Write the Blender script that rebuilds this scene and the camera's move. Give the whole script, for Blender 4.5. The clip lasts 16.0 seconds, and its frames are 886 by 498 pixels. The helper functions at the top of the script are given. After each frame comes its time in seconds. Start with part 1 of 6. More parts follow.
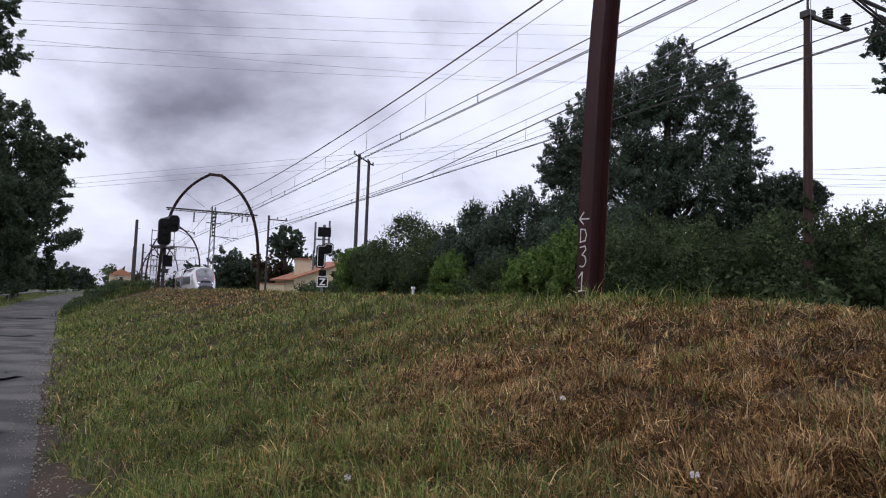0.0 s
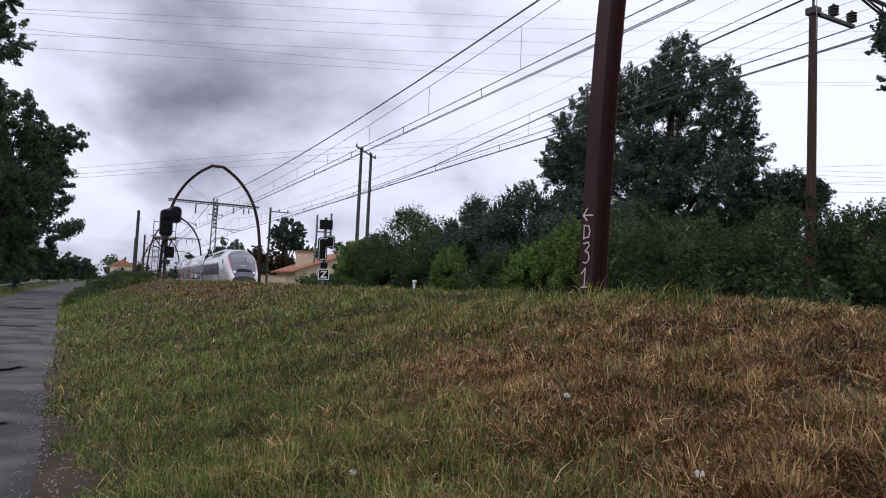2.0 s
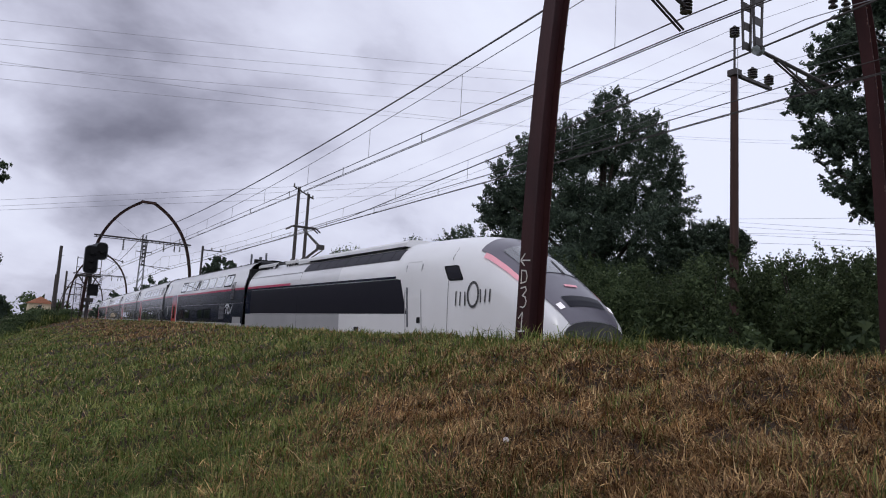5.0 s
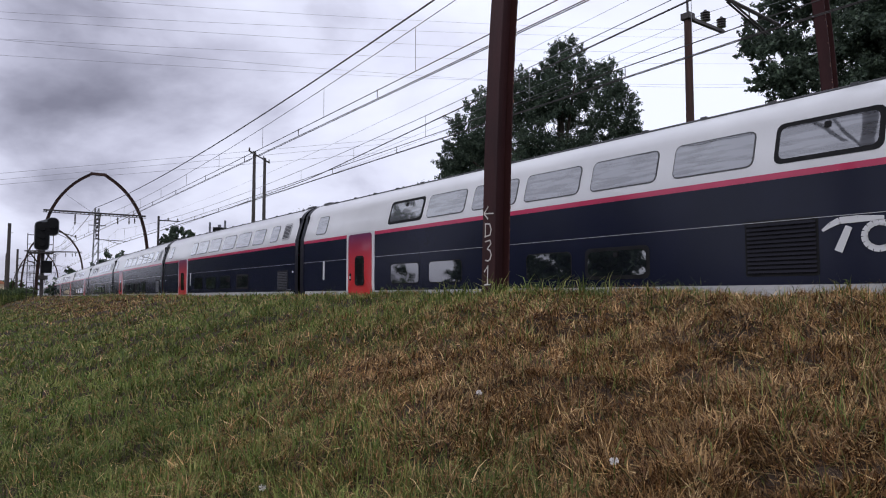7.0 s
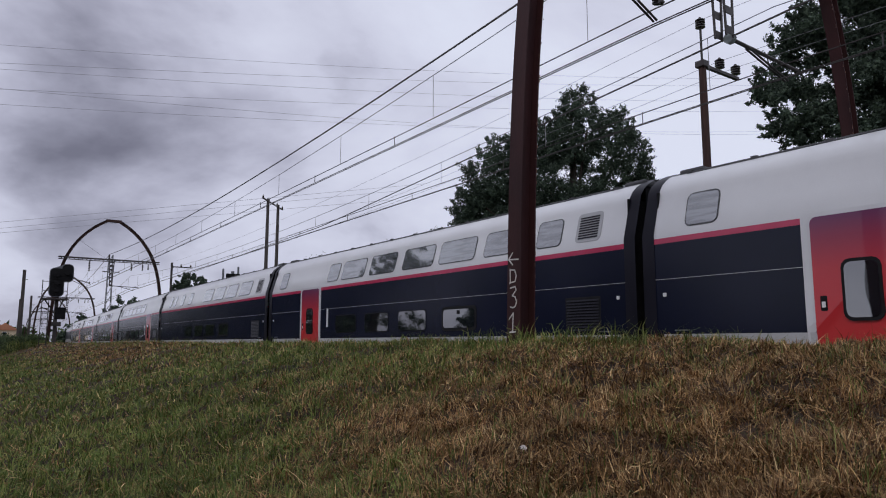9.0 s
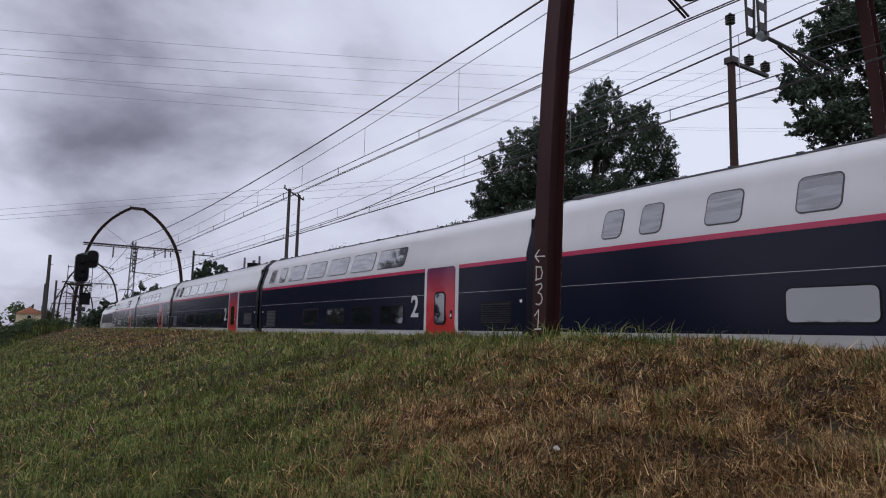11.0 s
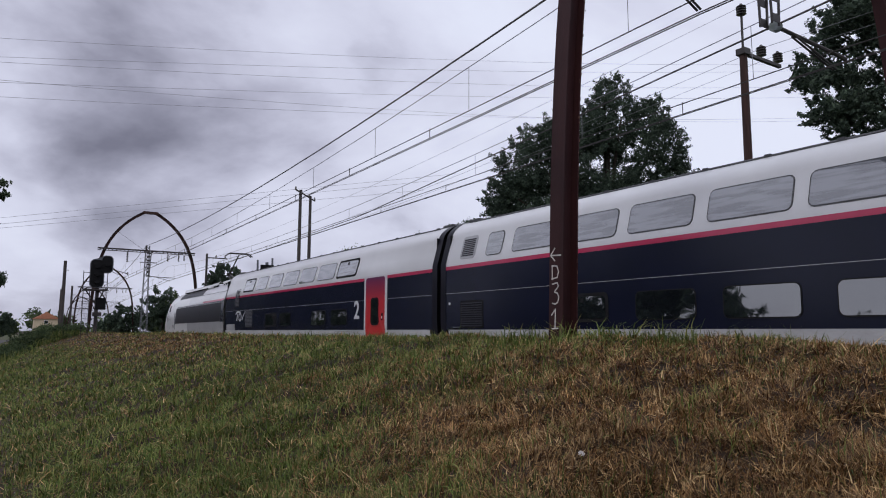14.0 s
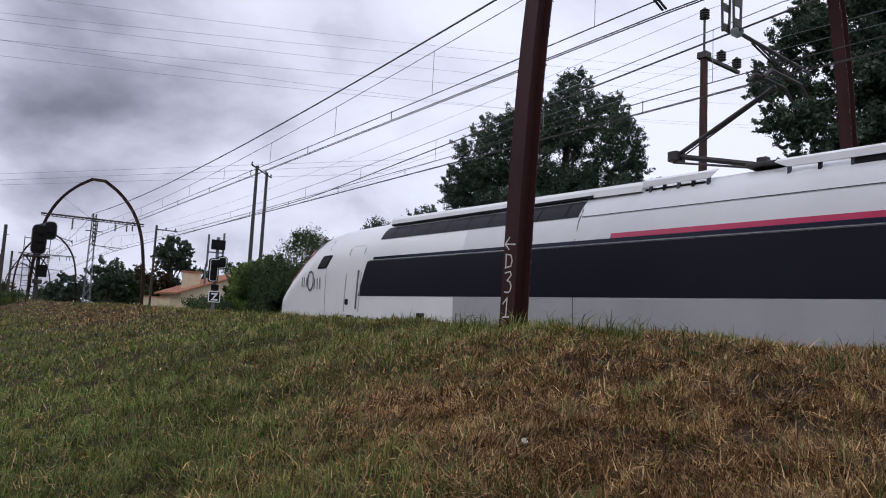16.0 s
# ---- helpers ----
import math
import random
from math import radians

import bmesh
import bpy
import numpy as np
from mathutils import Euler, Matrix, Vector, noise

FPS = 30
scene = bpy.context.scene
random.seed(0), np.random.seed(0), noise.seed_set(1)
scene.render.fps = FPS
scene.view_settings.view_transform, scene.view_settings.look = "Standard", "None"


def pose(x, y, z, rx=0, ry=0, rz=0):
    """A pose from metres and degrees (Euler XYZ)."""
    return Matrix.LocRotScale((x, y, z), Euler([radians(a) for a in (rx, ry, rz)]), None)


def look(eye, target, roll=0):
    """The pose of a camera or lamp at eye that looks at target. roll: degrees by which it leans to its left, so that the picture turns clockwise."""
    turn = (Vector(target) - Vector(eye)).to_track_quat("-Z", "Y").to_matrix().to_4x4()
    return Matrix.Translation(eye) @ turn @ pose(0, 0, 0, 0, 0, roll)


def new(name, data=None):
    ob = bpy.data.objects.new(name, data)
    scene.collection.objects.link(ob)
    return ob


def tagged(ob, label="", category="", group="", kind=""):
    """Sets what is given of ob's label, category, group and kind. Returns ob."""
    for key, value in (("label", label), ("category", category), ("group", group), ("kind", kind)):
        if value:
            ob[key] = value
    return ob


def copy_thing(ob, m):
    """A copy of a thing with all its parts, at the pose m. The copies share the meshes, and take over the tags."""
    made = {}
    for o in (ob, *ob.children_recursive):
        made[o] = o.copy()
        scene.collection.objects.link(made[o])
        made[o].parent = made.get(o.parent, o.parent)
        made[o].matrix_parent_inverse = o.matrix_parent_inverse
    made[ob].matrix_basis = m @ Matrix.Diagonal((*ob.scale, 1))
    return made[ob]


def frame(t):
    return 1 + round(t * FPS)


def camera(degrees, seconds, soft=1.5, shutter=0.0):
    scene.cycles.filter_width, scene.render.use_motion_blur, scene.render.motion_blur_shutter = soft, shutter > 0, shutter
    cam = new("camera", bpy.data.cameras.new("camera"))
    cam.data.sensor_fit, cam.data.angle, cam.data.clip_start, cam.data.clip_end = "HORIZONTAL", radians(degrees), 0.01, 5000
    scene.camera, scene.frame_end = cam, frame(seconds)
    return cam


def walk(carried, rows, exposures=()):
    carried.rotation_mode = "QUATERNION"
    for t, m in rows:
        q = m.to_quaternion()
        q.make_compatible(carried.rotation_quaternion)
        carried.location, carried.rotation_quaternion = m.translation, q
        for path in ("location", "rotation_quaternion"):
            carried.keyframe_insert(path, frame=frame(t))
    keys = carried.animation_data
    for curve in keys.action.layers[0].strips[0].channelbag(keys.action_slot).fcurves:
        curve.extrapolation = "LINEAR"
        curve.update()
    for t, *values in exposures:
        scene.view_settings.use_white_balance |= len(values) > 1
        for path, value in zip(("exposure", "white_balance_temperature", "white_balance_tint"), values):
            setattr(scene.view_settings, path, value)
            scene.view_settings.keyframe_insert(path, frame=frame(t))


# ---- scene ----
LENS = 64.88
PATH = [
    (0.0, -5.711, -6.779, -0.235, -28.47, 4.05, -2.00),
    (0.5, -5.742, -6.791, -0.230, -29.92, 3.83, -2.06),
    (1.0, -5.755, -6.788, -0.225, -29.64, 4.03, -0.69),
    (1.5, -5.751, -6.768, -0.235, -30.00, 3.54, -1.79),
    (2.0, -5.743, -6.775, -0.219, -28.42, 3.51, -2.54),
    (2.5, -5.756, -6.792, -0.219, -31.52, 3.04, -0.61),
    (3.0, -5.765, -6.790, -0.220, -30.82, 4.62, -1.88),
    (3.5, -5.743, -6.769, -0.219, -32.45, 6.01, -3.64),
    (4.0, -5.782, -6.777, -0.225, -33.24, 7.52, -3.69),
    (6.5, -5.780, -6.734, -0.216, -35.79, 5.34, -0.73),
    (7.0, -5.740, -6.695, -0.231, -36.50, 3.90, 0.01),
    (7.5, -5.807, -6.666, -0.212, -35.54, 5.79, -0.36),
    (8.0, -5.830, -6.603, -0.244, -37.54, 6.95, 0.38),
    (8.5, -5.805, -6.525, -0.228, -35.88, 7.57, 0.44),
    (9.0, -5.796, -6.481, -0.220, -35.66, 7.71, -0.05),
    (11.5, -5.920, -6.429, -0.158, -33.85, 7.01, -1.42),
    (12.0, -5.949, -6.453, -0.128, -33.14, 7.98, -0.99),
    (12.5, -5.887, -6.374, -0.152, -32.52, 8.10, -1.02),
    (13.0, -5.905, -6.373, -0.156, -32.26, 7.17, -1.02),
    (13.5, -5.912, -6.364, -0.145, -33.18, 7.21, -1.07),
    (14.0, -5.900, -6.381, -0.142, -33.22, 6.87, -0.26),
    (14.5, -5.925, -6.381, -0.158, -35.34, 5.98, 1.03),
    (15.0, -5.884, -6.375, -0.144, -37.69, 6.05, -0.63),
    (15.5, -5.876, -6.345, -0.156, -37.72, 6.20, -3.00),
    (16.0, -5.858, -6.342, -0.159, -37.17, 5.83, -2.90),
]
EXPOSURES = [(0, 0.08), (2.5, 0.06), (3.0, 0.03), (3.5, -0.17), (4.0, -0.2), (6.5, 0.02), (7.0, 0.05), (8.0, -0.2), (8.5, -0.2), (9.0, -0.36), (11.5, -0.3), (12.5, -0.42), (13.5, -0.3), (14.5, -0.18), (15.0, -0.08), (16.0, -0.04)]
cam = camera(LENS, 16.0, soft=1.05)
walk(cam, [(t, pose(x, y, z, 90 + pitch, roll, yaw)) for t, x, y, z, yaw, pitch, roll in PATH],
     exposures=EXPOSURES)

# ---- light: overcast sky, weak wide sun ----
SUN_EL, SUN_AZ = radians(45), radians(238)


def build_world():
    w = bpy.data.worlds.new("overcast_sky")
    scene.world = w
    w.use_nodes = True
    n, l = w.node_tree.nodes, w.node_tree.links
    n.clear()
    out = n.new("ShaderNodeOutputWorld")
    tc = n.new("ShaderNodeTexCoord")
    sep = n.new("ShaderNodeSeparateXYZ")
    l.new(tc.outputs["Generated"], sep.inputs[0])

    def m(op, a, b=None, clamp=False):
        q = n.new("ShaderNodeMath")
        q.operation, q.use_clamp = op, clamp
        for i, v in enumerate((a, b)):
            if v is None:
                continue
            if hasattr(v, "links"):
                l.new(v, q.inputs[i])
            else:
                q.inputs[i].default_value = v
        return q.outputs[0]

    X, Y, Z = sep.outputs
    up = m("ADD", m("MAXIMUM", Z, 0.0), 0.75)
    comb = n.new("ShaderNodeCombineXYZ")
    l.new(m("DIVIDE", X, up), comb.inputs[0])
    l.new(m("DIVIDE", Y, up), comb.inputs[1])
    l.new(m("MULTIPLY", Z, 1.1), comb.inputs[2])

    def cloud(scale, detail, dist, off):
        mp = n.new("ShaderNodeMapping")
        mp.inputs["Location"].default_value = off
        mp.inputs["Rotation"].default_value = (0, 0, 0.62)
        mp.inputs["Scale"].default_value = (0.9, 1.1, 1)
        l.new(comb.outputs[0], mp.inputs[0])
        nz = n.new("ShaderNodeTexNoise")
        nz.inputs["Scale"].default_value, nz.inputs["Detail"].default_value = scale, detail
        nz.inputs["Roughness"].default_value, nz.inputs["Distortion"].default_value = 0.52, dist
        l.new(mp.outputs[0], nz.inputs["Vector"])
        return nz.outputs[0]

    big = cloud(2.3, 7, 0.25, CLOUD_OFF)
    small = cloud(7.5, 5, 0.2, (7, 1, 0))
    # brighter to the east and towards the horizon, darker high up in the west
    zenith = m("MULTIPLY", m("MAXIMUM", m("SUBTRACT", Z, 0.45), 0.0), 0.7)
    east = m("ADD", zenith, m("ADD", m("ADD", m("MULTIPLY", m("ABSOLUTE", X), 0.22), m("MULTIPLY", X, 0.07)), m("MULTIPLY", m("MULTIPLY", m("MAXIMUM", X, 0.0), Z), 0.50)))
    v = m("ADD", m("ADD", m("MULTIPLY", big, 1.55), m("ADD", m("MULTIPLY", small, 0.22), -0.245)), east)
    ramp = n.new("ShaderNodeValToRGB")
    l.new(v, ramp.inputs[0])
    cr = ramp.color_ramp
    cr.elements[0].position, cr.elements[0].color = 0.40, (0.19, 0.19, 0.255, 1)
    cr.elements[1].position, cr.elements[1].color = 1.0, (0.79, 0.825, 0.98, 1)
    for pos, col in ((0.52, (0.31, 0.312, 0.405, 1)), (0.62, (0.47, 0.475, 0.60, 1)), (0.74, (0.65, 0.665, 0.815, 1)), (0.90, (0.75, 0.775, 0.93, 1))):
        e = cr.elements.new(pos)
        e.color = col
    bg = n.new("ShaderNodeBackground")
    bg.inputs[1].default_value = SKY_STRENGTH
    l.new(ramp.outputs[0], bg.inputs[0])
    sky = n.new("ShaderNodeTexSky")
    sky.sky_type, sky.sun_disc = "NISHITA", False
    sky.sun_elevation, sky.sun_rotation = SUN_EL, SUN_AZ
    bg2 = n.new("ShaderNodeBackground")
    bg2.inputs[1].default_value = 0.08
    l.new(sky.outputs[0], bg2.inputs[0])
    mix = n.new("ShaderNodeMixShader")
    mix.inputs[0].default_value = 0.06
    l.new(bg.outputs[0], mix.inputs[1])
    l.new(bg2.outputs[0], mix.inputs[2])
    l.new(mix.outputs[0], out.inputs[0])


SKY_STRENGTH = 1.2
CLOUD_OFF = (0.4, 0.3, 0.0)
build_world()
sun_data = bpy.data.lights.new("sun", "SUN")
sun_data.energy, sun_data.angle, sun_data.color = 0.8, radians(25), (1.0, 0.97, 0.93)
sun = new("sun", sun_data)
sun.matrix_world = look((60 * math.sin(SUN_AZ), 60 * math.cos(SUN_AZ), 60), (0, 0, 0))


# ---- materials ----
def mat(name, col, col2=None, rough=0.6, metal=0.0, scale=6.0, detail=5, bump=0.0, bump_scale=40.0, spec=0.5, coat=0.0, stretch=(1, 1, 1), rnd=0.0, contrast=0.25, fine=0.12):
    """Two-scale procedural surface: broad patches from col to col2, fine grain, relief; rnd varies it by object."""
    mt = bpy.data.materials.new(name)
    mt.use_nodes = True
    n, l = mt.node_tree.nodes, mt.node_tree.links
    b = n["Principled BSDF"]
    b.inputs["Roughness"].default_value, b.inputs["Metallic"].default_value = rough, metal
    b.inputs["Specular IOR Level"].default_value, b.inputs["Coat Weight"].default_value = spec, coat
    tc = n.new("ShaderNodeTexCoord")
    mp = n.new("ShaderNodeMapping")
    mp.inputs["Scale"].default_value = stretch
    l.new(tc.outputs["Object"], mp.inputs[0])
    nz = n.new("ShaderNodeTexNoise")
    nz.inputs["Scale"].default_value, nz.inputs["Detail"].default_value = scale, detail
    l.new(mp.outputs[0], nz.inputs["Vector"])
    ramp = n.new("ShaderNodeValToRGB")
    ramp.color_ramp.elements[0].position, ramp.color_ramp.elements[1].position = 0.5 - contrast, 0.5 + contrast
    ramp.color_ramp.elements[0].color = (*col, 1)
    ramp.color_ramp.elements[1].color = (*(col2 or col), 1)
    l.new(nz.outputs[0], ramp.inputs[0])
    nf = n.new("ShaderNodeTexNoise")
    nf.inputs["Scale"].default_value, nf.inputs["Detail"].default_value = bump_scale, 4
    l.new(mp.outputs[0], nf.inputs["Vector"])
    hs = n.new("ShaderNodeHueSaturation")
    l.new(ramp.outputs[0], hs.inputs["Color"])
    mr = n.new("ShaderNodeMapRange")
    mr.inputs["To Min"].default_value, mr.inputs["To Max"].default_value = 1 - fine, 1 + fine
    l.new(nf.outputs[0], mr.inputs[0])
    val = mr.outputs[0]
    if rnd:
        oi = n.new("ShaderNodeObjectInfo")
        m2 = n.new("ShaderNodeMapRange")
        m2.inputs["To Min"].default_value, m2.inputs["To Max"].default_value = 1 - rnd, 1 + rnd
        l.new(oi.outputs["Random"], m2.inputs[0])
        mu = n.new("ShaderNodeMath")
        mu.operation = "MULTIPLY"
        l.new(val, mu.inputs[0]), l.new(m2.outputs[0], mu.inputs[1])
        val = mu.outputs[0]
    l.new(val, hs.inputs["Value"])
    l.new(hs.outputs[0], b.inputs["Base Color"])
    if bump:
        bp = n.new("ShaderNodeBump")
        bp.inputs["Strength"].default_value, bp.inputs["Distance"].default_value = bump, 0.01
        l.new(nf.outputs[0], bp.inputs["Height"])
        l.new(bp.outputs[0], b.inputs["Normal"])
    return mt


def leafy(name, cols, rough=0.55, trans=0.25, patch=0.35, patch_scale=0.5, clump=6.0, clump_amt=0.1):
    """Blades and leaves: a colour for each island, broad drift of tone over the place, thin enough to let light through."""
    mt = bpy.data.materials.new(name)
    mt.use_nodes = True
    n, l = mt.node_tree.nodes, mt.node_tree.links
    b = n["Principled BSDF"]
    b.inputs["Roughness"].default_value = rough
    b.inputs["Specular IOR Level"].default_value = 0.18
    g = n.new("ShaderNodeNewGeometry")
    ramp = n.new("ShaderNodeValToRGB")
    els = ramp.color_ramp.elements
    els[0].color, els[1].color = (*cols[0], 1), (*cols[-1], 1)
    for i, c in enumerate(cols[1:-1]):
        els.new((i + 1) / (len(cols) - 1)).color = (*c, 1)
    l.new(g.outputs["Random Per Island"], ramp.inputs[0])
    tc = n.new("ShaderNodeTexCoord")
    nz = n.new("ShaderNodeTexNoise")
    nz.inputs["Scale"].default_value, nz.inputs["Detail"].default_value = patch_scale, 3
    l.new(tc.outputs["Object"], nz.inputs["Vector"])
    mr = n.new("ShaderNodeMapRange")
    mr.inputs["From Min"].default_value, mr.inputs["From Max"].default_value = 0.3, 0.7
    mr.inputs["To Min"].default_value, mr.inputs["To Max"].default_value = 1 - patch, 1 + patch
    l.new(nz.outputs[0], mr.inputs[0])
    n2 = n.new("ShaderNodeTexNoise")
    n2.inputs["Scale"].default_value, n2.inputs["Detail"].default_value = clump, 2
    l.new(tc.outputs["Object"], n2.inputs["Vector"])
    m2 = n.new("ShaderNodeMapRange")
    m2.inputs["From Min"].default_value, m2.inputs["From Max"].default_value = 0.32, 0.68
    m2.inputs["To Min"].default_value, m2.inputs["To Max"].default_value = 1 - clump_amt, 1 + clump_amt
    l.new(n2.outputs[0], m2.inputs[0])
    mu = n.new("ShaderNodeMath")
    mu.operation = "MULTIPLY"
    l.new(mr.outputs[0], mu.inputs[0]), l.new(m2.outputs[0], mu.inputs[1])
    hs = n.new("ShaderNodeHueSaturation")
    l.new(ramp.outputs[0], hs.inputs["Color"]), l.new(mu.outputs[0], hs.inputs["Value"])
    l.new(hs.outputs[0], b.inputs["Base Color"])
    tr = n.new("ShaderNodeBsdfTranslucent")
    l.new(hs.outputs[0], tr.inputs[0])
    mix = n.new("ShaderNodeMixShader")
    mix.inputs[0].default_value = trans
    l.new(b.outputs[0], mix.inputs[1]), l.new(tr.outputs[0], mix.inputs[2])
    l.new(mix.outputs[0], n["Material Output"].inputs[0])
    return mt


def glow(name, col, power):
    mt = mat(name, col)
    b = mt.node_tree.nodes["Principled BSDF"]
    b.inputs["Emission Color"].default_value, b.inputs["Emission Strength"].default_value = (*col, 1), power
    return mt


def window_glass(name, col, rough=0.03, ior=1.8, streak=0.0):
    """Tinted coach glazing: dark body with a mirror-like face, slightly wavy; streak paints in bands like reflected
    wires.
    """
    mt = mat(name, col, tuple(c * 0.7 for c in col), rough=rough, spec=0.9, scale=0.8, coat=1.0)
    n, l = mt.node_tree.nodes, mt.node_tree.links
    b = n["Principled BSDF"]
    b.inputs["Coat Roughness"].default_value = 0.02
    b.inputs["Coat IOR"].default_value = ior
    tc = n.new("ShaderNodeTexCoord")
    wv = n.new("ShaderNodeTexNoise")
    wv.inputs["Scale"].default_value, wv.inputs["Detail"].default_value = 1.3, 1
    l.new(tc.outputs["Object"], wv.inputs["Vector"])
    bp = n.new("ShaderNodeBump")
    bp.inputs["Strength"].default_value, bp.inputs["Distance"].default_value = 0.25, 0.02
    l.new(wv.outputs[0], bp.inputs["Height"])
    l.new(bp.outputs[0], b.inputs["Coat Normal"])
    if streak:
        mp = n.new("ShaderNodeMapping")
        mp.inputs["Scale"].default_value = (1.0, 0.7, 7.0)
        l.new(tc.outputs["Object"], mp.inputs[0])
        nz = n.new("ShaderNodeTexNoise")
        nz.inputs["Scale"].default_value, nz.inputs["Detail"].default_value = 1.6, 4
        l.new(mp.outputs[0], nz.inputs["Vector"])
        ramp = n.new("ShaderNodeValToRGB")
        els = ramp.color_ramp.elements
        els[0].position, els[1].position = 0.42, 0.56
        els[0].color = (*[c * (1 - streak) for c in col], 1)
        els[1].color = (*[c * (1 + streak) for c in col], 1)
        l.new(nz.outputs[0], ramp.inputs[0])
        l.new(ramp.outputs[0], b.inputs["Base Color"])
        mr = n.new("ShaderNodeMapRange")
        mr.inputs["To Min"].default_value, mr.inputs["To Max"].default_value = 0.35, 1.0
        l.new(ramp.outputs[0], mr.inputs[0])
        mr.inputs["From Max"].default_value = max(col)
        l.new(mr.outputs[0], b.inputs["Coat Weight"])
    return mt


# soil colour darkened to stand for the shade between blades
SOIL = mat("shade_dark_thatch_soil", (0.022, 0.013, 0.008), (0.052, 0.030, 0.017), 0.95, scale=1.4, bump=1.0, bump_scale=60, contrast=0.2, fine=0.5)
MEADOW = mat("rough_grass_ground", (0.035, 0.05, 0.014), (0.09, 0.085, 0.03), 0.95, scale=0.6, bump=0.8, bump_scale=30, contrast=0.2, fine=0.4)
ASPHALT = mat("worn_asphalt", (0.050, 0.047, 0.048), (0.125, 0.115, 0.112), 0.9, scale=1.1, bump=0.6, bump_scale=90, contrast=0.10, fine=0.4, spec=0.25)
PATCH = mat("asphalt_patch", (0.035, 0.033, 0.033), (0.06, 0.057, 0.056), 0.8, scale=3, bump=0.4, bump_scale=120)
GRAVEL = mat("pale_gravel", (0.2, 0.18, 0.15), (0.4, 0.37, 0.32), 0.9, scale=20, rnd=0.3)
BALLAST = mat("ballast_stone", (0.10, 0.085, 0.07), (0.22, 0.19, 0.16), 0.9, scale=9, bump=1.0, bump_scale=25, contrast=0.1, fine=0.4)
RAILM = mat("worn_rail_steel", (0.18, 0.11, 0.07), (0.30, 0.26, 0.23), 0.4, metal=0.8, scale=3)
CONCRETE = mat("grey_concrete", (0.25, 0.24, 0.22), (0.4, 0.39, 0.37), 0.85, scale=2, bump=0.3)
MASTPAINT = mat("oxide_red_mast_paint", (0.026, 0.010, 0.011), (0.052, 0.0175, 0.018), 0.62, spec=0.2, scale=1.6, bump=0.15, bump_scale=30, stretch=(2, 2, 0.5), fine=0.25)
MASTRUST = mat("flaking_mast_edge", (0.05, 0.02, 0.015), (0.24, 0.13, 0.09), 0.8, scale=14, bump=0.5, stretch=(1, 1, 0.3), contrast=0.12)
DARKSTEEL = mat("dark_weathered_steel", (0.03, 0.027, 0.028), (0.07, 0.06, 0.058), 0.55, metal=0.4, scale=3, bump=0.1)
GREYSTEEL = mat("galvanised_steel", (0.12, 0.125, 0.14), (0.22, 0.23, 0.25), 0.5, metal=0.6, scale=5)
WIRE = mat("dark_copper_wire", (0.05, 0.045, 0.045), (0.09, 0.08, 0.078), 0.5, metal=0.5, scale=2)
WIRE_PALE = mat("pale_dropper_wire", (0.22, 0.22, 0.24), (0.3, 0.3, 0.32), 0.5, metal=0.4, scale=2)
# paler than the near wires; only the far power lines use it
WIRE_FAR = mat("pale_far_line", (0.34, 0.34, 0.38), (0.42, 0.42, 0.46), 0.5, metal=0.2, scale=2)
INSUL = mat("brown_glazed_insulator", (0.025, 0.02, 0.02), (0.06, 0.045, 0.04), 0.2, scale=8, coat=0.5)
GLASSINS = mat("pale_glass_insulator", (0.28, 0.33, 0.33), (0.36, 0.4, 0.4), 0.12, scale=8, coat=0.8)
RUSTPOLE = mat("rusty_pole_paint", (0.028, 0.015, 0.013), (0.07, 0.036, 0.03), 0.75, spec=0.25, scale=2.5, bump=0.3, stretch=(4, 4, 0.4))
WOODPOLE = mat("grey_brown_pole", (0.035, 0.03, 0.029), (0.075, 0.062, 0.058), 0.8, scale=2.5, bump=0.4, stretch=(6, 6, 0.4))
CHALK = mat("white_paint_mark", (0.5, 0.47, 0.45), (0.68, 0.65, 0.62), 0.8, scale=20)
BLACK = mat("matt_black_signal", (0.006, 0.006, 0.007), (0.012, 0.012, 0.013), 0.75, scale=4, spec=0.15)
WHITE = mat("white_enamel", (0.7, 0.7, 0.71), (0.8, 0.8, 0.81), 0.4, scale=4)
TR_WHITE = mat("train_pearl_white", (0.74, 0.74, 0.75), (0.80, 0.80, 0.81), 0.28, scale=0.7, coat=0.5, fine=0.03)
TR_SILVER = mat("train_silver_grey", (0.60, 0.60, 0.62), (0.68, 0.68, 0.70), 0.30, scale=0.8, coat=0.5, fine=0.03)
TR_NAVY = mat("train_navy_black", (0.006, 0.008, 0.020), (0.010, 0.012, 0.030), 0.20, scale=0.6, coat=0.0, spec=0.24, fine=0.1)
TR_GREY = mat("train_mid_grey", (0.33, 0.33, 0.345), (0.40, 0.40, 0.415), 0.35, scale=1, coat=0.3, fine=0.04)
TR_BAND = mat("train_dark_panel", (0.009, 0.009, 0.015), (0.014, 0.013, 0.021), 0.38, scale=0.7, fine=0.1, spec=0.12)
TR_RED = mat("train_carmine_stripe", (0.44, 0.016, 0.075), (0.52, 0.025, 0.095), 0.3, scale=2, coat=0.4, fine=0.05)
TR_ROOF = mat("train_roof_grey", (0.035, 0.036, 0.04), (0.07, 0.07, 0.075), 0.6, scale=2)
TR_SKIRT = mat("train_sill_grey_white", (0.42, 0.42, 0.43), (0.58, 0.58, 0.59), 0.5, scale=3, stretch=(1, 0.3, 1), fine=0.15)
RUBBER = mat("black_rubber_bellows", (0.008, 0.008, 0.009), (0.018, 0.018, 0.02), 0.85, scale=5, spec=0.2)
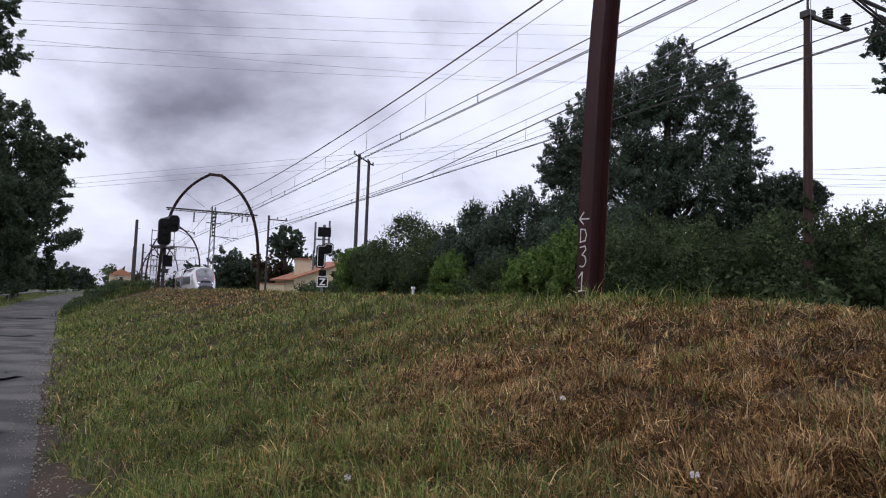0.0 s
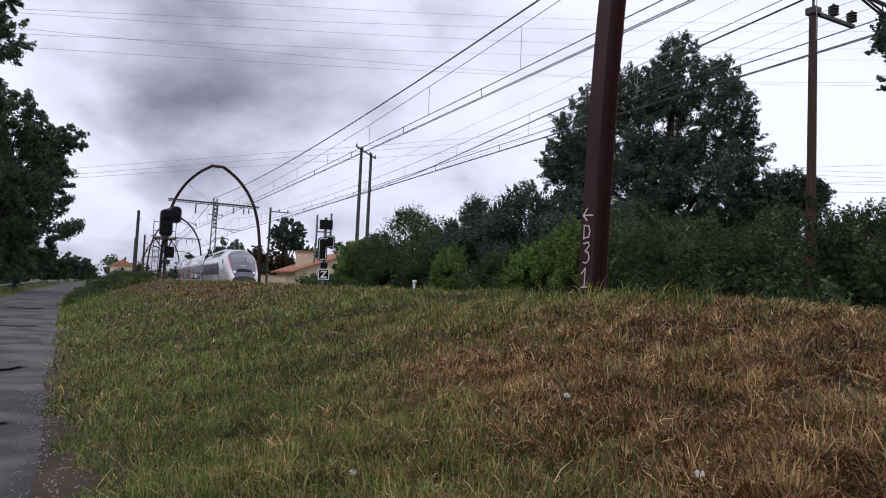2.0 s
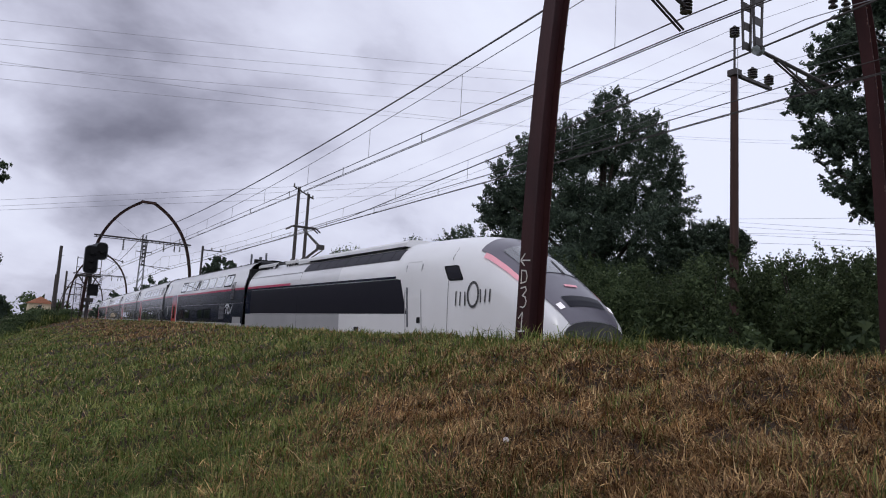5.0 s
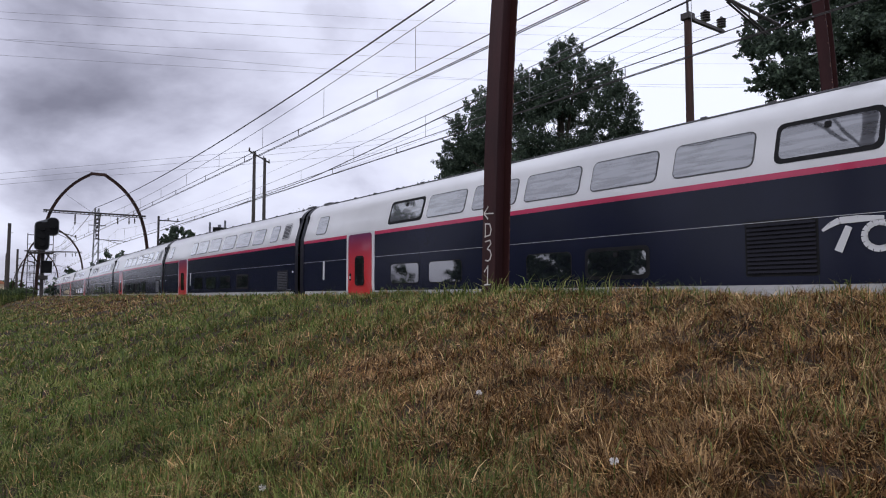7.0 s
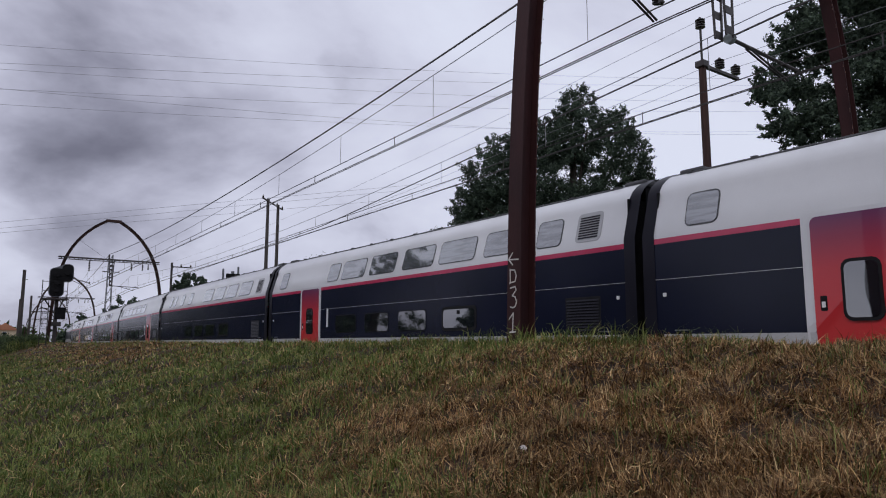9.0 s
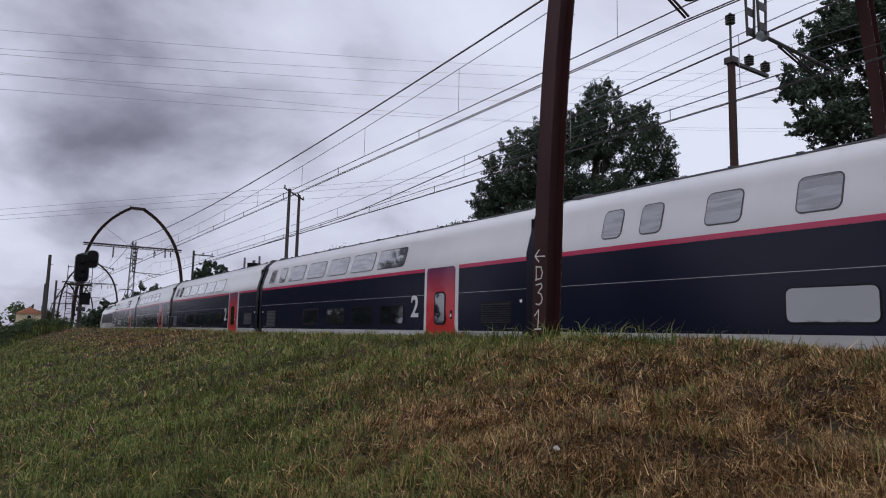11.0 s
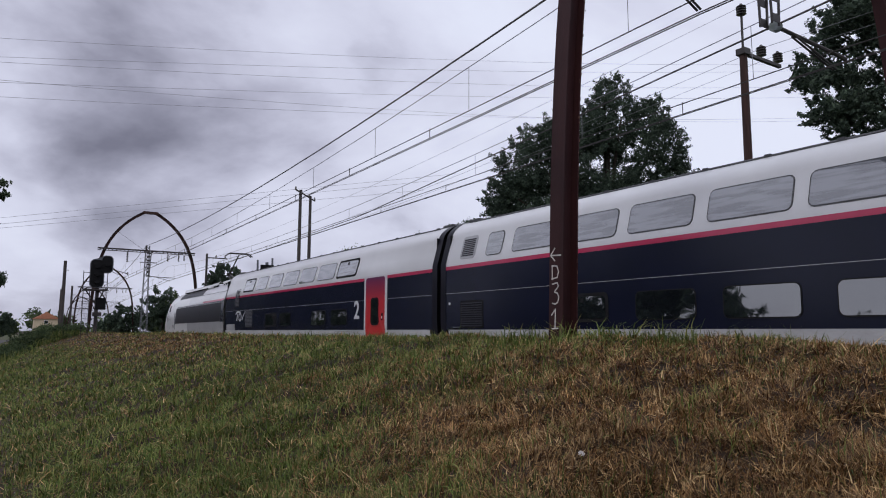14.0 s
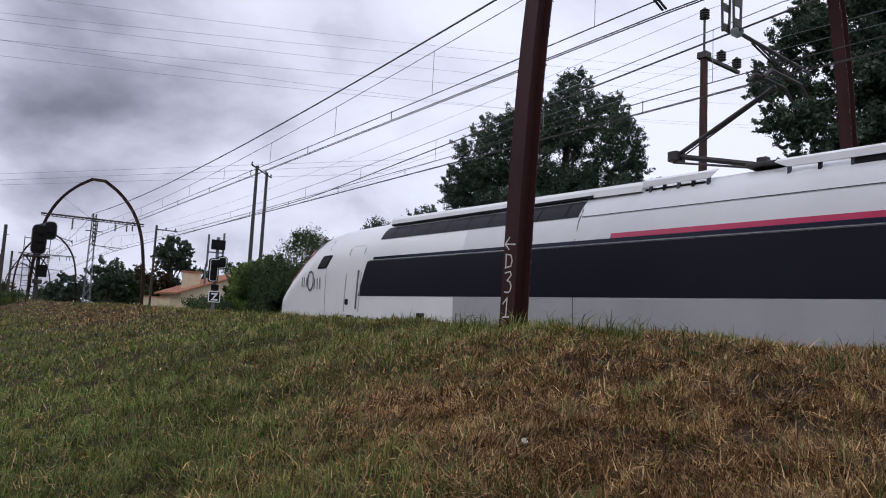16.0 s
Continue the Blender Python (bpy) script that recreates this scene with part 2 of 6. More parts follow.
# upper panes paler than the lower; their streaks stand for mirrored wires
GLASS_UP = window_glass("upper_deck_tinted_glass", (0.10, 0.105, 0.12), 0.05, 2.4, 0.25)
GLASS_LO = window_glass("lower_deck_dark_glass", (0.010, 0.012, 0.016), 0.03, 2.3)
GLASS_CAB = window_glass("windscreen_glass", (0.05, 0.05, 0.062), 0.2)
LAMP_W = glow("white_headlamp", (0.9, 0.86, 0.88), 0.35)
PINK_GLOW = glow("faint_pink_glow", (0.78, 0.36, 0.42), 0.12)
TR_MASK = mat("front_mask_violet_grey", (0.10, 0.092, 0.118), (0.135, 0.125, 0.155), 0.3, scale=1, coat=0.3)
BARK = mat("dark_bark", (0.03, 0.024, 0.018), (0.07, 0.055, 0.042), 0.9, scale=4, bump=0.8, stretch=(3, 3, 0.6))
OAK = leafy("oak_leaves", [(0.036, 0.052, 0.040), (0.062, 0.088, 0.064), (0.105, 0.145, 0.095)], 0.6, 0.25)
HEDGE = leafy("hedge_leaves", [(0.032, 0.049, 0.024), (0.062, 0.090, 0.040), (0.108, 0.140, 0.064)], 0.7, 0.35)
BRIGHT = leafy("fresh_green_leaves", [(0.075, 0.13, 0.03), (0.14, 0.22, 0.055), (0.20, 0.29, 0.085)], 0.55, 0.3)
# lighter, greyer leaves: distance haze put into the lane trees' colour
ASH_HAZED = leafy("hazed_ash_leaves", [(0.045, 0.064, 0.042), (0.082, 0.112, 0.070), (0.135, 0.172, 0.105)], 0.7, 0.35)
RUSTY = leafy("browned_leaves", [(0.03, 0.018, 0.01), (0.06, 0.035, 0.018), (0.03, 0.045, 0.014)], 0.6, 0.2)
STRAW = leafy("dry_straw", [(0.023, 0.010, 0.005), (0.099, 0.045, 0.021), (0.306, 0.171, 0.072), (0.027, 0.012, 0.006), (0.540, 0.351, 0.162), (0.108, 0.047, 0.022), (0.180, 0.090, 0.038)], 0.7, 0.12, 0.24, 1.5, 9.0, 0.30)
CHOPPED = leafy("chopped_straw", [(0.063, 0.027, 0.013), (0.252, 0.131, 0.054), (0.558, 0.360, 0.162), (0.036, 0.015, 0.008), (0.702, 0.504, 0.261)], 0.65, 0.12, 0.2, 1.5, 7.0, 0.30)
GREEN = leafy("green_grass", [(0.045, 0.072, 0.018), (0.11, 0.155, 0.036), (0.17, 0.215, 0.056), (0.33, 0.30, 0.11)], 0.55, 0.3, 0.3, 0.6, 5.0, 0.3)
ROOFTILE = mat("terracotta_tiles", (0.28, 0.11, 0.065), (0.42, 0.19, 0.11), 0.85, scale=3, bump=0.6, bump_scale=8, rnd=0.15)
STUCCO = mat("cream_stucco", (0.52, 0.42, 0.28), (0.62, 0.52, 0.37), 0.9, scale=1.5, bump=0.2)
DIRTY_GLASS = window_glass("house_window_glass", (0.03, 0.035, 0.04))


def door_mat():
    """Door enamel that fades from red at the foot to violet at the head."""
    mt = mat("train_door_red", (0.5, 0.02, 0.03), (0.55, 0.03, 0.035), 0.3, scale=2, coat=0.4)
    n, l = mt.node_tree.nodes, mt.node_tree.links
    tc, sep, ramp = n.new("ShaderNodeTexCoord"), n.new("ShaderNodeSeparateXYZ"), n.new("ShaderNodeValToRGB")
    l.new(tc.outputs["Object"], sep.inputs[0])
    mr = n.new("ShaderNodeMapRange")
    mr.inputs["From Min"].default_value, mr.inputs["From Max"].default_value = 0.8, 2.72
    l.new(sep.outputs[2], mr.inputs[0]), l.new(mr.outputs[0], ramp.inputs[0])
    els = ramp.color_ramp.elements
    els[0].color, els[1].color = (0.55, 0.028, 0.03, 1), (0.10, 0.015, 0.09, 1)
    els.new(0.55).color = (0.5, 0.02, 0.035, 1)
    els.new(0.8).color = (0.27, 0.012, 0.055, 1)
    l.new(ramp.outputs[0], n["Principled BSDF"].inputs["Base Color"])
    return mt


TR_DOOR = door_mat()


# ---- mesh helpers ----
def add_mesh(name, verts, faces, material, parent=None, label="", smooth=False, mats=None, index=None):
    me = bpy.data.meshes.new(name)
    me.from_pydata([tuple(v) for v in verts], [], [tuple(q) for q in faces])
    me.materials.append(material)
    for q in mats or ():
        me.materials.append(q)
    if index is not None:
        me.polygons.foreach_set("material_index", index)
    if smooth:
        me.polygons.foreach_set("use_smooth", [True] * len(me.polygons))
    me.update()
    ob = new(name, me)
    if parent:
        ob.parent = parent
    if label:
        ob["label"] = label
    return ob


def part(name, bm, material, parent, label="", smooth=False):
    bmesh.ops.recalc_face_normals(bm, faces=bm.faces)
    me = bpy.data.meshes.new(name)
    bm.to_mesh(me)
    bm.free()
    me.materials.append(material)
    if smooth:
        me.polygons.foreach_set("use_smooth", [True] * len(me.polygons))
    ob = new(name, me)
    if parent:
        ob.parent = parent
    if label:
        ob["label"] = label
    return ob


def tri_soup(name, verts, tris, material, parent=None):
    """A large mesh of triangles from arrays."""
    me = bpy.data.meshes.new(name)
    nv, nt = len(verts), len(tris)
    me.vertices.add(nv)
    me.vertices.foreach_set("co", np.asarray(verts, np.float32).ravel())
    me.loops.add(nt * 3)
    me.loops.foreach_set("vertex_index", np.asarray(tris, np.int32).ravel())
    me.polygons.add(nt)
    me.polygons.foreach_set("loop_start", np.arange(nt, dtype=np.int32) * 3)
    me.polygons.foreach_set("loop_total", np.full(nt, 3, np.int32))
    me.update(calc_edges=True)
    me.materials.append(material)
    ob = new(name, me)
    if parent:
        ob.parent = parent
    return ob


def box(bm, x0, x1, y0, y1, z0, z1, bevel=0.0):
    r = bmesh.ops.create_cube(bm, size=1.0, matrix=Matrix.LocRotScale(((x0 + x1) / 2, (y0 + y1) / 2, (z0 + z1) / 2), None, (abs(x1 - x0), abs(y1 - y0), abs(z1 - z0))))
    if bevel:
        es = {e for v in r["verts"] for e in v.link_edges}
        bmesh.ops.bevel(bm, geom=list(es), offset=bevel, segments=2, affect="EDGES", profile=0.5)
    return bm


def boxes(*bs, bevel=0.0):
    bm = bmesh.new()
    for b in bs:
        box(bm, *b, bevel=bevel)
    return bm


def tube(bm, pts, r, sides=6, closed=True):
    """A round bar along pts; r is one radius or one for each point."""
    pts = [Vector(p) for p in pts]
    rs = [r] * len(pts) if not hasattr(r, "__len__") else r
    rings = []
    for i, p in enumerate(pts):
        d = (pts[min(i + 1, len(pts) - 1)] - pts[max(i - 1, 0)]).normalized()
        a = d.cross(Vector((0, 0, 1)) if abs(d.z) < 0.9 else Vector((1, 0, 0))).normalized()
        b = d.cross(a)
        rings.append([bm.verts.new(p + rs[i] * (math.cos(k * math.tau / sides) * a + math.sin(k * math.tau / sides) * b)) for k in range(sides)])
    for q, s in zip(rings, rings[1:]):
        for k in range(sides):
            bm.faces.new((q[k], q[(k + 1) % sides], s[(k + 1) % sides], s[k]))
    if closed:
        bm.faces.new(rings[0][::-1])
        bm.faces.new(rings[-1])
    return bm


def tubes(*paths, sides=6):
    bm = bmesh.new()
    for pts, r in paths:
        tube(bm, pts, r, sides)
    return bm


def thing(name, label, category, group="", m=None, kind=""):
    ob = new(name)
    ob.empty_display_size = 0.3
    tagged(ob, label, category, group, kind)
    if m is not None:
        ob.matrix_basis = m
    return ob


def letters(name, text, size, material, parent, m, label=""):
    """Flat lettering with a little depth, upright in its own xz plane after m."""
    cu = bpy.data.curves.new(name, "FONT")
    cu.body, cu.size, cu.extrude, cu.resolution_u, cu.offset = text, size, 0.003, 3, 0.018
    tmp = bpy.data.objects.new("tmp_text", cu)
    scene.collection.objects.link(tmp)
    me = bpy.data.meshes.new_from_object(tmp.evaluated_get(bpy.context.evaluated_depsgraph_get()))
    bpy.data.objects.remove(tmp)
    me.materials.clear()
    me.materials.append(material)
    ob = new(name, me)
    ob.parent, ob.matrix_basis = parent, m
    if label:
        ob["label"] = label
    return ob


def leaf_soup(clumps, n, size, seed, stretch=1.0):
    """Leaves scattered through clumps (x, y, z, r): small pointed quads of random tilt, denser at the rim."""
    rng = np.random.default_rng(seed)
    c = np.array(clumps, float)
    wgt = c[:, 3] ** 2
    pick = rng.choice(len(c), n, p=wgt / wgt.sum())
    d = rng.normal(size=(n, 3))
    d /= np.linalg.norm(d, axis=1)[:, None]
    inner = rng.random(n) < 0.12
    rad = c[pick, 3] * (0.35 + 0.65 * rng.random(n) ** 0.5) * (1 + 0.10 * rng.normal(size=n)) * np.where(inner, 0.6, 1.0)
    p = c[pick, :3] + d * rad[:, None] * np.array([1, 1, stretch])
    a = rng.normal(size=(n, 3))
    a /= np.linalg.norm(a, axis=1)[:, None]
    b = np.cross(a, d + 0.6 * rng.normal(size=(n, 3)))
    b /= np.linalg.norm(b, axis=1)[:, None] + 1e-6
    s = (size * (0.6 + 0.8 * rng.random(n)) * np.where(inner, 1.9, 1.0))[:, None]
    v = np.stack([p - a * s, p + a * s * 0.7 + b * s * 0.55, p + a * s * 0.5 - b * s * 0.6], 1).reshape(-1, 3)
    t = np.arange(n * 3).reshape(-1, 3)
    return v, t


# ---- the lie of the land ----
RAIL = -0.95


def off(y):
    """How far the line has swung east of its near tangent at y."""
    y = np.asarray(y, float)
    u = np.clip((y - 18.0) / 40.0, 0, 1)
    ramp = 40.0 * 0.075 * (u ** 3 - u ** 4 / 2)
    return ramp + np.where(y > 58.0, 0.075 * (y - 58.0), 0.0)


def road_off(y):
    """How far the lane has bent east at y; past the bend it runs beside the line."""
    y = np.asarray(y, float)
    return np.where(y > 25, 0.0004 * (np.minimum(y, 150.0) - 25) ** 2, 0.0) + np.where(y > 150, 0.075 * (y - 150.0), 0.0)


PU = [-900, -60, -14, -10.2, -9.0, -8.7, -5.95, -5.6, -3.4, -1.3, -0.5, 0.7, 1.25, 1.8, 8.3, 9.0, 10.2, 13, 40, 900]
PZ = [-1.9, -1.8, -1.6, -1.5, -1.58, -1.66, -1.66, -1.58, -0.95, -0.40, -0.28, -0.28, -0.6, -1.12, -1.12, -0.8, -0.45, -0.3, -0.3, -0.3]


def height(x, y):
    x, y = np.asarray(x, float), np.asarray(y, float)
    w = np.clip((x + 5.9) / 5.0, 0, 1)
    u = x - np.where(y > 0, road_off(y) * (1 - w) + off(y) * w, 0)
    z = np.interp(u, PU, PZ)
    lump = 0.05 * np.sin(1.7 * x + 0.6 * y) * np.sin(0.9 * y - 0.5 * x) + 0.03 * np.sin(3.9 * y + 1.3 * x) + 0.030 * np.sin(11 * x + 5 * np.sin(2.1 * y)) * np.sin(9.3 * y + 4 * np.sin(1.7 * x))
    # hummocks of tufted grass with sharp dips between them
    w1 = np.sin(5.3 * x + 2.1 * np.sin(2.3 * y)) * np.sin(4.7 * y + 1.9 * np.sin(2.9 * x + 1.0))
    w2 = np.sin(9.1 * x + 2.4 * np.sin(3.7 * y + 2.0)) * np.sin(8.3 * y + 2.2 * np.sin(4.1 * x))
    lump = lump + 0.022 * w1 - 0.055 * np.clip(w2 - 0.35, 0, 1) - 0.05 * np.clip(-w1 - 0.5, 0, 1)
    mask = np.clip((u + 5.7) / 0.8, 0, 1) * np.clip((0.6 - u) / 0.6, 0, 1)
    return z + lump * mask


def build_ground():
    ys = np.concatenate([np.linspace(-900, -40, 8)[:-1], np.linspace(-40, -12, 12)[:-1], np.linspace(-12, -5, 40)[:-1], np.linspace(-5, 8, 130)[:-1], np.linspace(8, 30, 80)[:-1], np.linspace(30, 160, 100)[:-1], np.linspace(160, 2500, 16)])
    xs = np.concatenate([[-2500, -900, -300, -60, -30, -14, -11], np.linspace(-10.2, -8.7, 6), [-7.5], np.linspace(-6.3, 2.0, 84), [4, 6, 8, 8.3, 9, 10.2, 13, 18, 26, 40, 90, 300, 900, 2500]])
    gx, gy = np.meshgrid(xs, ys)
    w = np.clip((gx + 5.9) / 5.0, 0, 1)
    near = (np.abs(gx) < 60)
    gx = gx + np.where(near & (gy > 0), road_off(np.minimum(gy, 250)) * (1 - w) + off(np.minimum(gy, 250)) * w, 0)
    gz = height(gx, np.minimum(gy, 250))
    nx, ny = len(xs), len(ys)
    verts = np.stack([gx, gy, gz], -1).reshape(-1, 3)
    faces, idx = [], []
    for j in range(ny - 1):
        for i in range(nx - 1):
            a = j * nx + i
            faces.append((a, a + 1, a + nx + 1, a + nx))
            xm = 0.5 * (xs[i] + xs[i + 1])
            idx.append(0 if -5.9 < xm < 1.2 else (2 if 1.2 <= xm < 9.2 else 1))
    ob = add_mesh("ground", verts, faces, SOIL, smooth=True, mats=[MEADOW, BALLAST], index=idx)
    tagged(ob, "mown grass bank falling from the railway to the lane", "ground", kind="structure")


def build_road():
    ys = np.linspace(-60, 240, 150)
    xs = np.linspace(-8.75, -5.85, 7)
    verts, faces = [], []
    for j, y in enumerate(ys):
        for i, x in enumerate(xs):
            jag = (0.05 * math.sin(y * 2.3) + 0.04 * math.sin(y * 5.1 + 1)) if i in (0, 6) else 0
            verts.append((x + float(road_off(y)) + jag, y, -1.635 + 0.02 * (1 - ((i - 3) / 3) ** 2)))
    for j in range(len(ys) - 1):
        for i in range(6):
            a = j * 7 + i
            faces.append((a, a + 1, a + 8, a + 7))
    road = add_mesh("road", verts, faces, ASPHALT, smooth=True)
    tagged(road, "narrow worn asphalt lane with dark repair patches", "road", kind="structure")
    rng = random.Random(4)
    for k in range(12):
        y = rng.uniform(0, 40) if k else 3.0
        x = rng.uniform(-8.2, -6.5)
        n = 14
        bm = bmesh.new()
        vs = [bm.verts.new((x + float(road_off(y)) + rng.uniform(0.3, 0.75) * math.cos(a * math.tau / n), y + rng.uniform(0.5, 1.1) * math.sin(a * math.tau / n), -1.611 + 0.0025 * k)) for a in range(n)]
        bm.faces.new(vs)
        part("repair_patch", bm, PATCH, road, "dark asphalt repair patch")
    return road


build_ground()
build_road()


# ---- railway: track, portals, wires ----
NEAR_TRACK, FAR_TRACK, SPAN = 2.9, 6.5, 9.55
BAY = 64.2


def build_tracks():
    for name, xc in (("near_track", NEAR_TRACK), ("far_track", FAR_TRACK)):
        tr = thing(name, "railway track of steel rails on concrete sleepers", "track", kind="structure")
        ys = np.concatenate([np.linspace(-220, 18, 12), np.linspace(22, 60, 12), np.linspace(70, 330, 6)])
        for sx in (-0.75, 0.75):
            bm = bmesh.new()
            for w, z0, z1 in ((0.035, -0.045, 0), (0.008, -0.13, -0.045), (0.07, -0.155, -0.13)):
                prev = None
                for y in ys:
                    x = xc + sx + float(off(y))
                    ring = [bm.verts.new((x + a, y, RAIL + b)) for a, b in ((-w, z0), (w, z0), (w, z1), (-w, z1))]
                    if prev:
                        for k in range(4):
                            bm.faces.new((prev[k], prev[(k + 1) % 4], ring[(k + 1) % 4], ring[k]))
                    prev = ring
            part("rail", bm, RAILM, tr)
        me = None
        for k in range(150):
            y = -30 + 0.6 * k
            if me is None:
                first = part("sleeper", boxes((-1.2, 1.2, -0.13, 0.13, -0.1, 0.1), bevel=0.02), CONCRETE, tr)
                me = first.data
                ob = first
            else:
                ob = new("sleeper", me)
                ob.parent = tr
            ob.location = (xc + float(off(y)), y, RAIL - 0.25)


LEG = [(0.0, -1.3), (0.04, 0.0), (0.10, 2.0), (0.22, 3.8), (0.45, 5.6), (0.85, 7.2), (1.45, 8.5), (2.25, 9.6), (3.2, 10.5), (4.2, 11.12)]


def sweep(bm, pts, section):
    """A bar of the given section (n across the bend, y along the line) swept along pts in the xz plane."""
    prev, m = None, len(section)
    for i, (x, z) in enumerate(pts):
        a, b = pts[max(i - 1, 0)], pts[min(i + 1, len(pts) - 1)]
        d = Vector((b[0] - a[0], b[1] - a[1])).normalized()
        ring = [bm.verts.new((x + d.y * n, y, z - d.x * n)) for n, y in section]
        if prev:
            for k in range(m):
                bm.faces.new((prev[k], prev[(k + 1) % m], ring[(k + 1) % m], ring[k]))
        else:
            bm.faces.new(ring[::-1])
        prev = ring
    bm.faces.new(prev)


def flat(n0, n1, y0, y1):
    return [(n0, y0), (n1, y0), (n1, y1), (n0, y1)]


H_IRON = [(-0.125, -0.12), (-0.11, -0.12), (-0.11, -0.007), (0.11, -0.007), (0.11, -0.12), (0.125, -0.12), (0.125, 0.12), (0.11, 0.12), (0.11, 0.007), (-0.11, 0.007), (-0.11, 0.12), (-0.125, 0.12)]


def insulator(bm, p, n=3, r=0.09, pitch=0.06, axis="z"):
    """A ribbed insulator turned about one axis, as one body."""
    prof = [(0.25, -0.5)]
    for k in range(n):
        prof += [(1.0, k - 0.35), (0.95, k - 0.15), (0.42, k + 0.25), (0.36, k + 0.45)]
    prof.append((0.25, n))
    rings = []
    for q, h in prof:
        ring = []
        for s in range(10):
            a = s * math.tau / 10
            c, d, e = r * q * math.cos(a), r * q * math.sin(a), h * pitch
            ring.append(bm.verts.new(Vector(p) + (Vector((c, d, e)) if axis == "z" else Vector((e, c, d)))))
        rings.append(ring)
    for a, b in zip(rings, rings[1:]):
        for s in range(10):
            bm.faces.new((a[s], a[(s + 1) % 10], b[(s + 1) % 10], b[s]))
    bm.faces.new(rings[0][::-1])
    bm.faces.new(rings[-1])


def build_portal(y, dx, lettered=False):
    po = thing("catenary_portal", "oxide-red steel ogive catenary portal spanning both tracks", "catenary portal", "catenary portals", pose(dx, y, 0))
    fine_leg = []
    for a, b in zip(LEG, LEG[1:]):
        for k in range(4):
            t = k / 4
            fine_leg.append((a[0] + (b[0] - a[0]) * t, a[1] + (b[1] - a[1]) * t))
    fine_leg.append(LEG[-1])
    # soften the polyline into a bow
    for _ in range(6):
        fine_leg = [fine_leg[0]] + [((p[0] + 2 * q[0] + r[0]) / 4, (p[1] + 2 * q[1] + r[1]) / 4) for p, q, r in zip(fine_leg, fine_leg[1:], fine_leg[2:])] + [fine_leg[-1]]
    for side in (0, 1):
        pts = [(SPAN - x, z) if side else (x, z) for x, z in fine_leg]
        bm = bmesh.new()
        sweep(bm, pts, H_IRON)
        leg = part("leg", bm, MASTPAINT if lettered else RUSTPOLE, po)
        if lettered:
            bm = bmesh.new()
            rng = random.Random(3 + side)
            for k in range(70):
                i = rng.randrange(4, 20)
                x, z = pts[i]
                z += rng.uniform(-0.2, 0.2)
                s = rng.uniform(0.01, 0.05)
                e = 0.1255 if not side else -0.1255
                box(bm, x + e - 0.006, x + e + 0.0005, -0.1215, -0.112, z, z + s)
            tagged(part("rust_flake", bm, MASTRUST, leg, "pale flakes of bare metal along the edge"), kind="stuff")
    bm = boxes((LEG[-1][0] - 0.1, SPAN - LEG[-1][0] + 0.1, -0.13, 0.13, 11.02, 11.28), bevel=0.03)
    part("apex_plate", bm, MASTPAINT if lettered else RUSTPOLE, po)
    bm = bmesh.new()
    for yy in (-0.14, 0.10):
        box(bm, 0.4, 9.05, yy, yy + 0.04, 7.44, 7.56)
        box(bm, 0.4, 9.05, yy, yy + 0.04, 7.30, 7.34)
    for k in range(24):
        x = 0.6 + k * 0.345
        box(bm, x, x + 0.04, -0.14, 0.14, 7.33, 7.45)
    part("cross_beam", bm, DARKSTEEL, po)
    part("tie_rod", tubes(([(1.9, 0, 9.2), (4.4, 0, 7.5)], 0.012)), DARKSTEEL, po)
    # hanging post between the tracks
    bm = bmesh.new()
    for s in (-1, 1):
        for yy in (-0.12, 0.09):
            sweep(bm, [(4.84 + s * 0.20, 7.5), (4.84 + s * 0.10, 5.02)], flat(-0.018, 0.018, yy, yy + 0.03))
    for k in range(7):
        z = 5.05 + k * 0.36
        w = 0.10 + 0.04 * k / 2.5
        box(bm, 4.84 - w, 4.84 + w, -0.125, -0.11, z, z + 0.14)
        box(bm, 4.84 - w, 4.84 + w, 0.11, 0.125, z, z + 0.14)
    part("hanging_post", bm, DARKSTEEL, po, "riveted dark grey steel hanging post")
    bm = bmesh.new()
    insulator(bm, (4.98, 0, 5.06), 3, 0.10, 0.05, "x")
    part("glass_insulator", bm, GLASSINS, po, "pale glass insulator")
    bm = tubes(([(5.1, 0, 5.06), (7.3, 0, 5.0)], 0.035), ([(5.55, 0.03, 5.02), (6.85, 0.03, 4.70)], 0.02), ([(5.55, -0.03, 5.02), (6.85, -0.03, 4.70)], 0.02), ([(6.2, 0, 5.04), (6.25, 0, 4.86)], 0.012))
    part("registration_arm", bm, DARKSTEEL, po)
    bm = tubes(([(0.5, 0, 5.9), (3.05, 0, 5.22)], 0.035), ([(1.5, 0.03, 5.45), (2.95, 0.03, 4.80)], 0.02), ([(1.5, -0.03, 5.45), (2.95, -0.03, 4.80)], 0.02))
    part("registration_arm", bm, DARKSTEEL, po)
    for p, n, r, q in (((3.05, 0, 5.15), 4, 0.10, 0.055), ((2.95, 0, 6.4), 6, 0.10, 0.16), ((6.55, 0, 6.65), 5, 0.09, 0.13), ((7.55, 0, 6.7), 5, 0.09, 0.12), ((8.05, 0, 6.8), 4, 0.09, 0.12), ((4.6, 0, 7.62), 5, 0.09, 0.08)):
        bm = bmesh.new()
        insulator(bm, p, n, r, q)
        part("insulator_string", bm, INSUL, po, "dark glazed insulator string")
    for x in (0, SPAN):
        part("footing", boxes((x - 0.35, x + 0.35, -0.35, 0.35, -1.5, -0.75), bevel=0.03), CONCRETE, po)
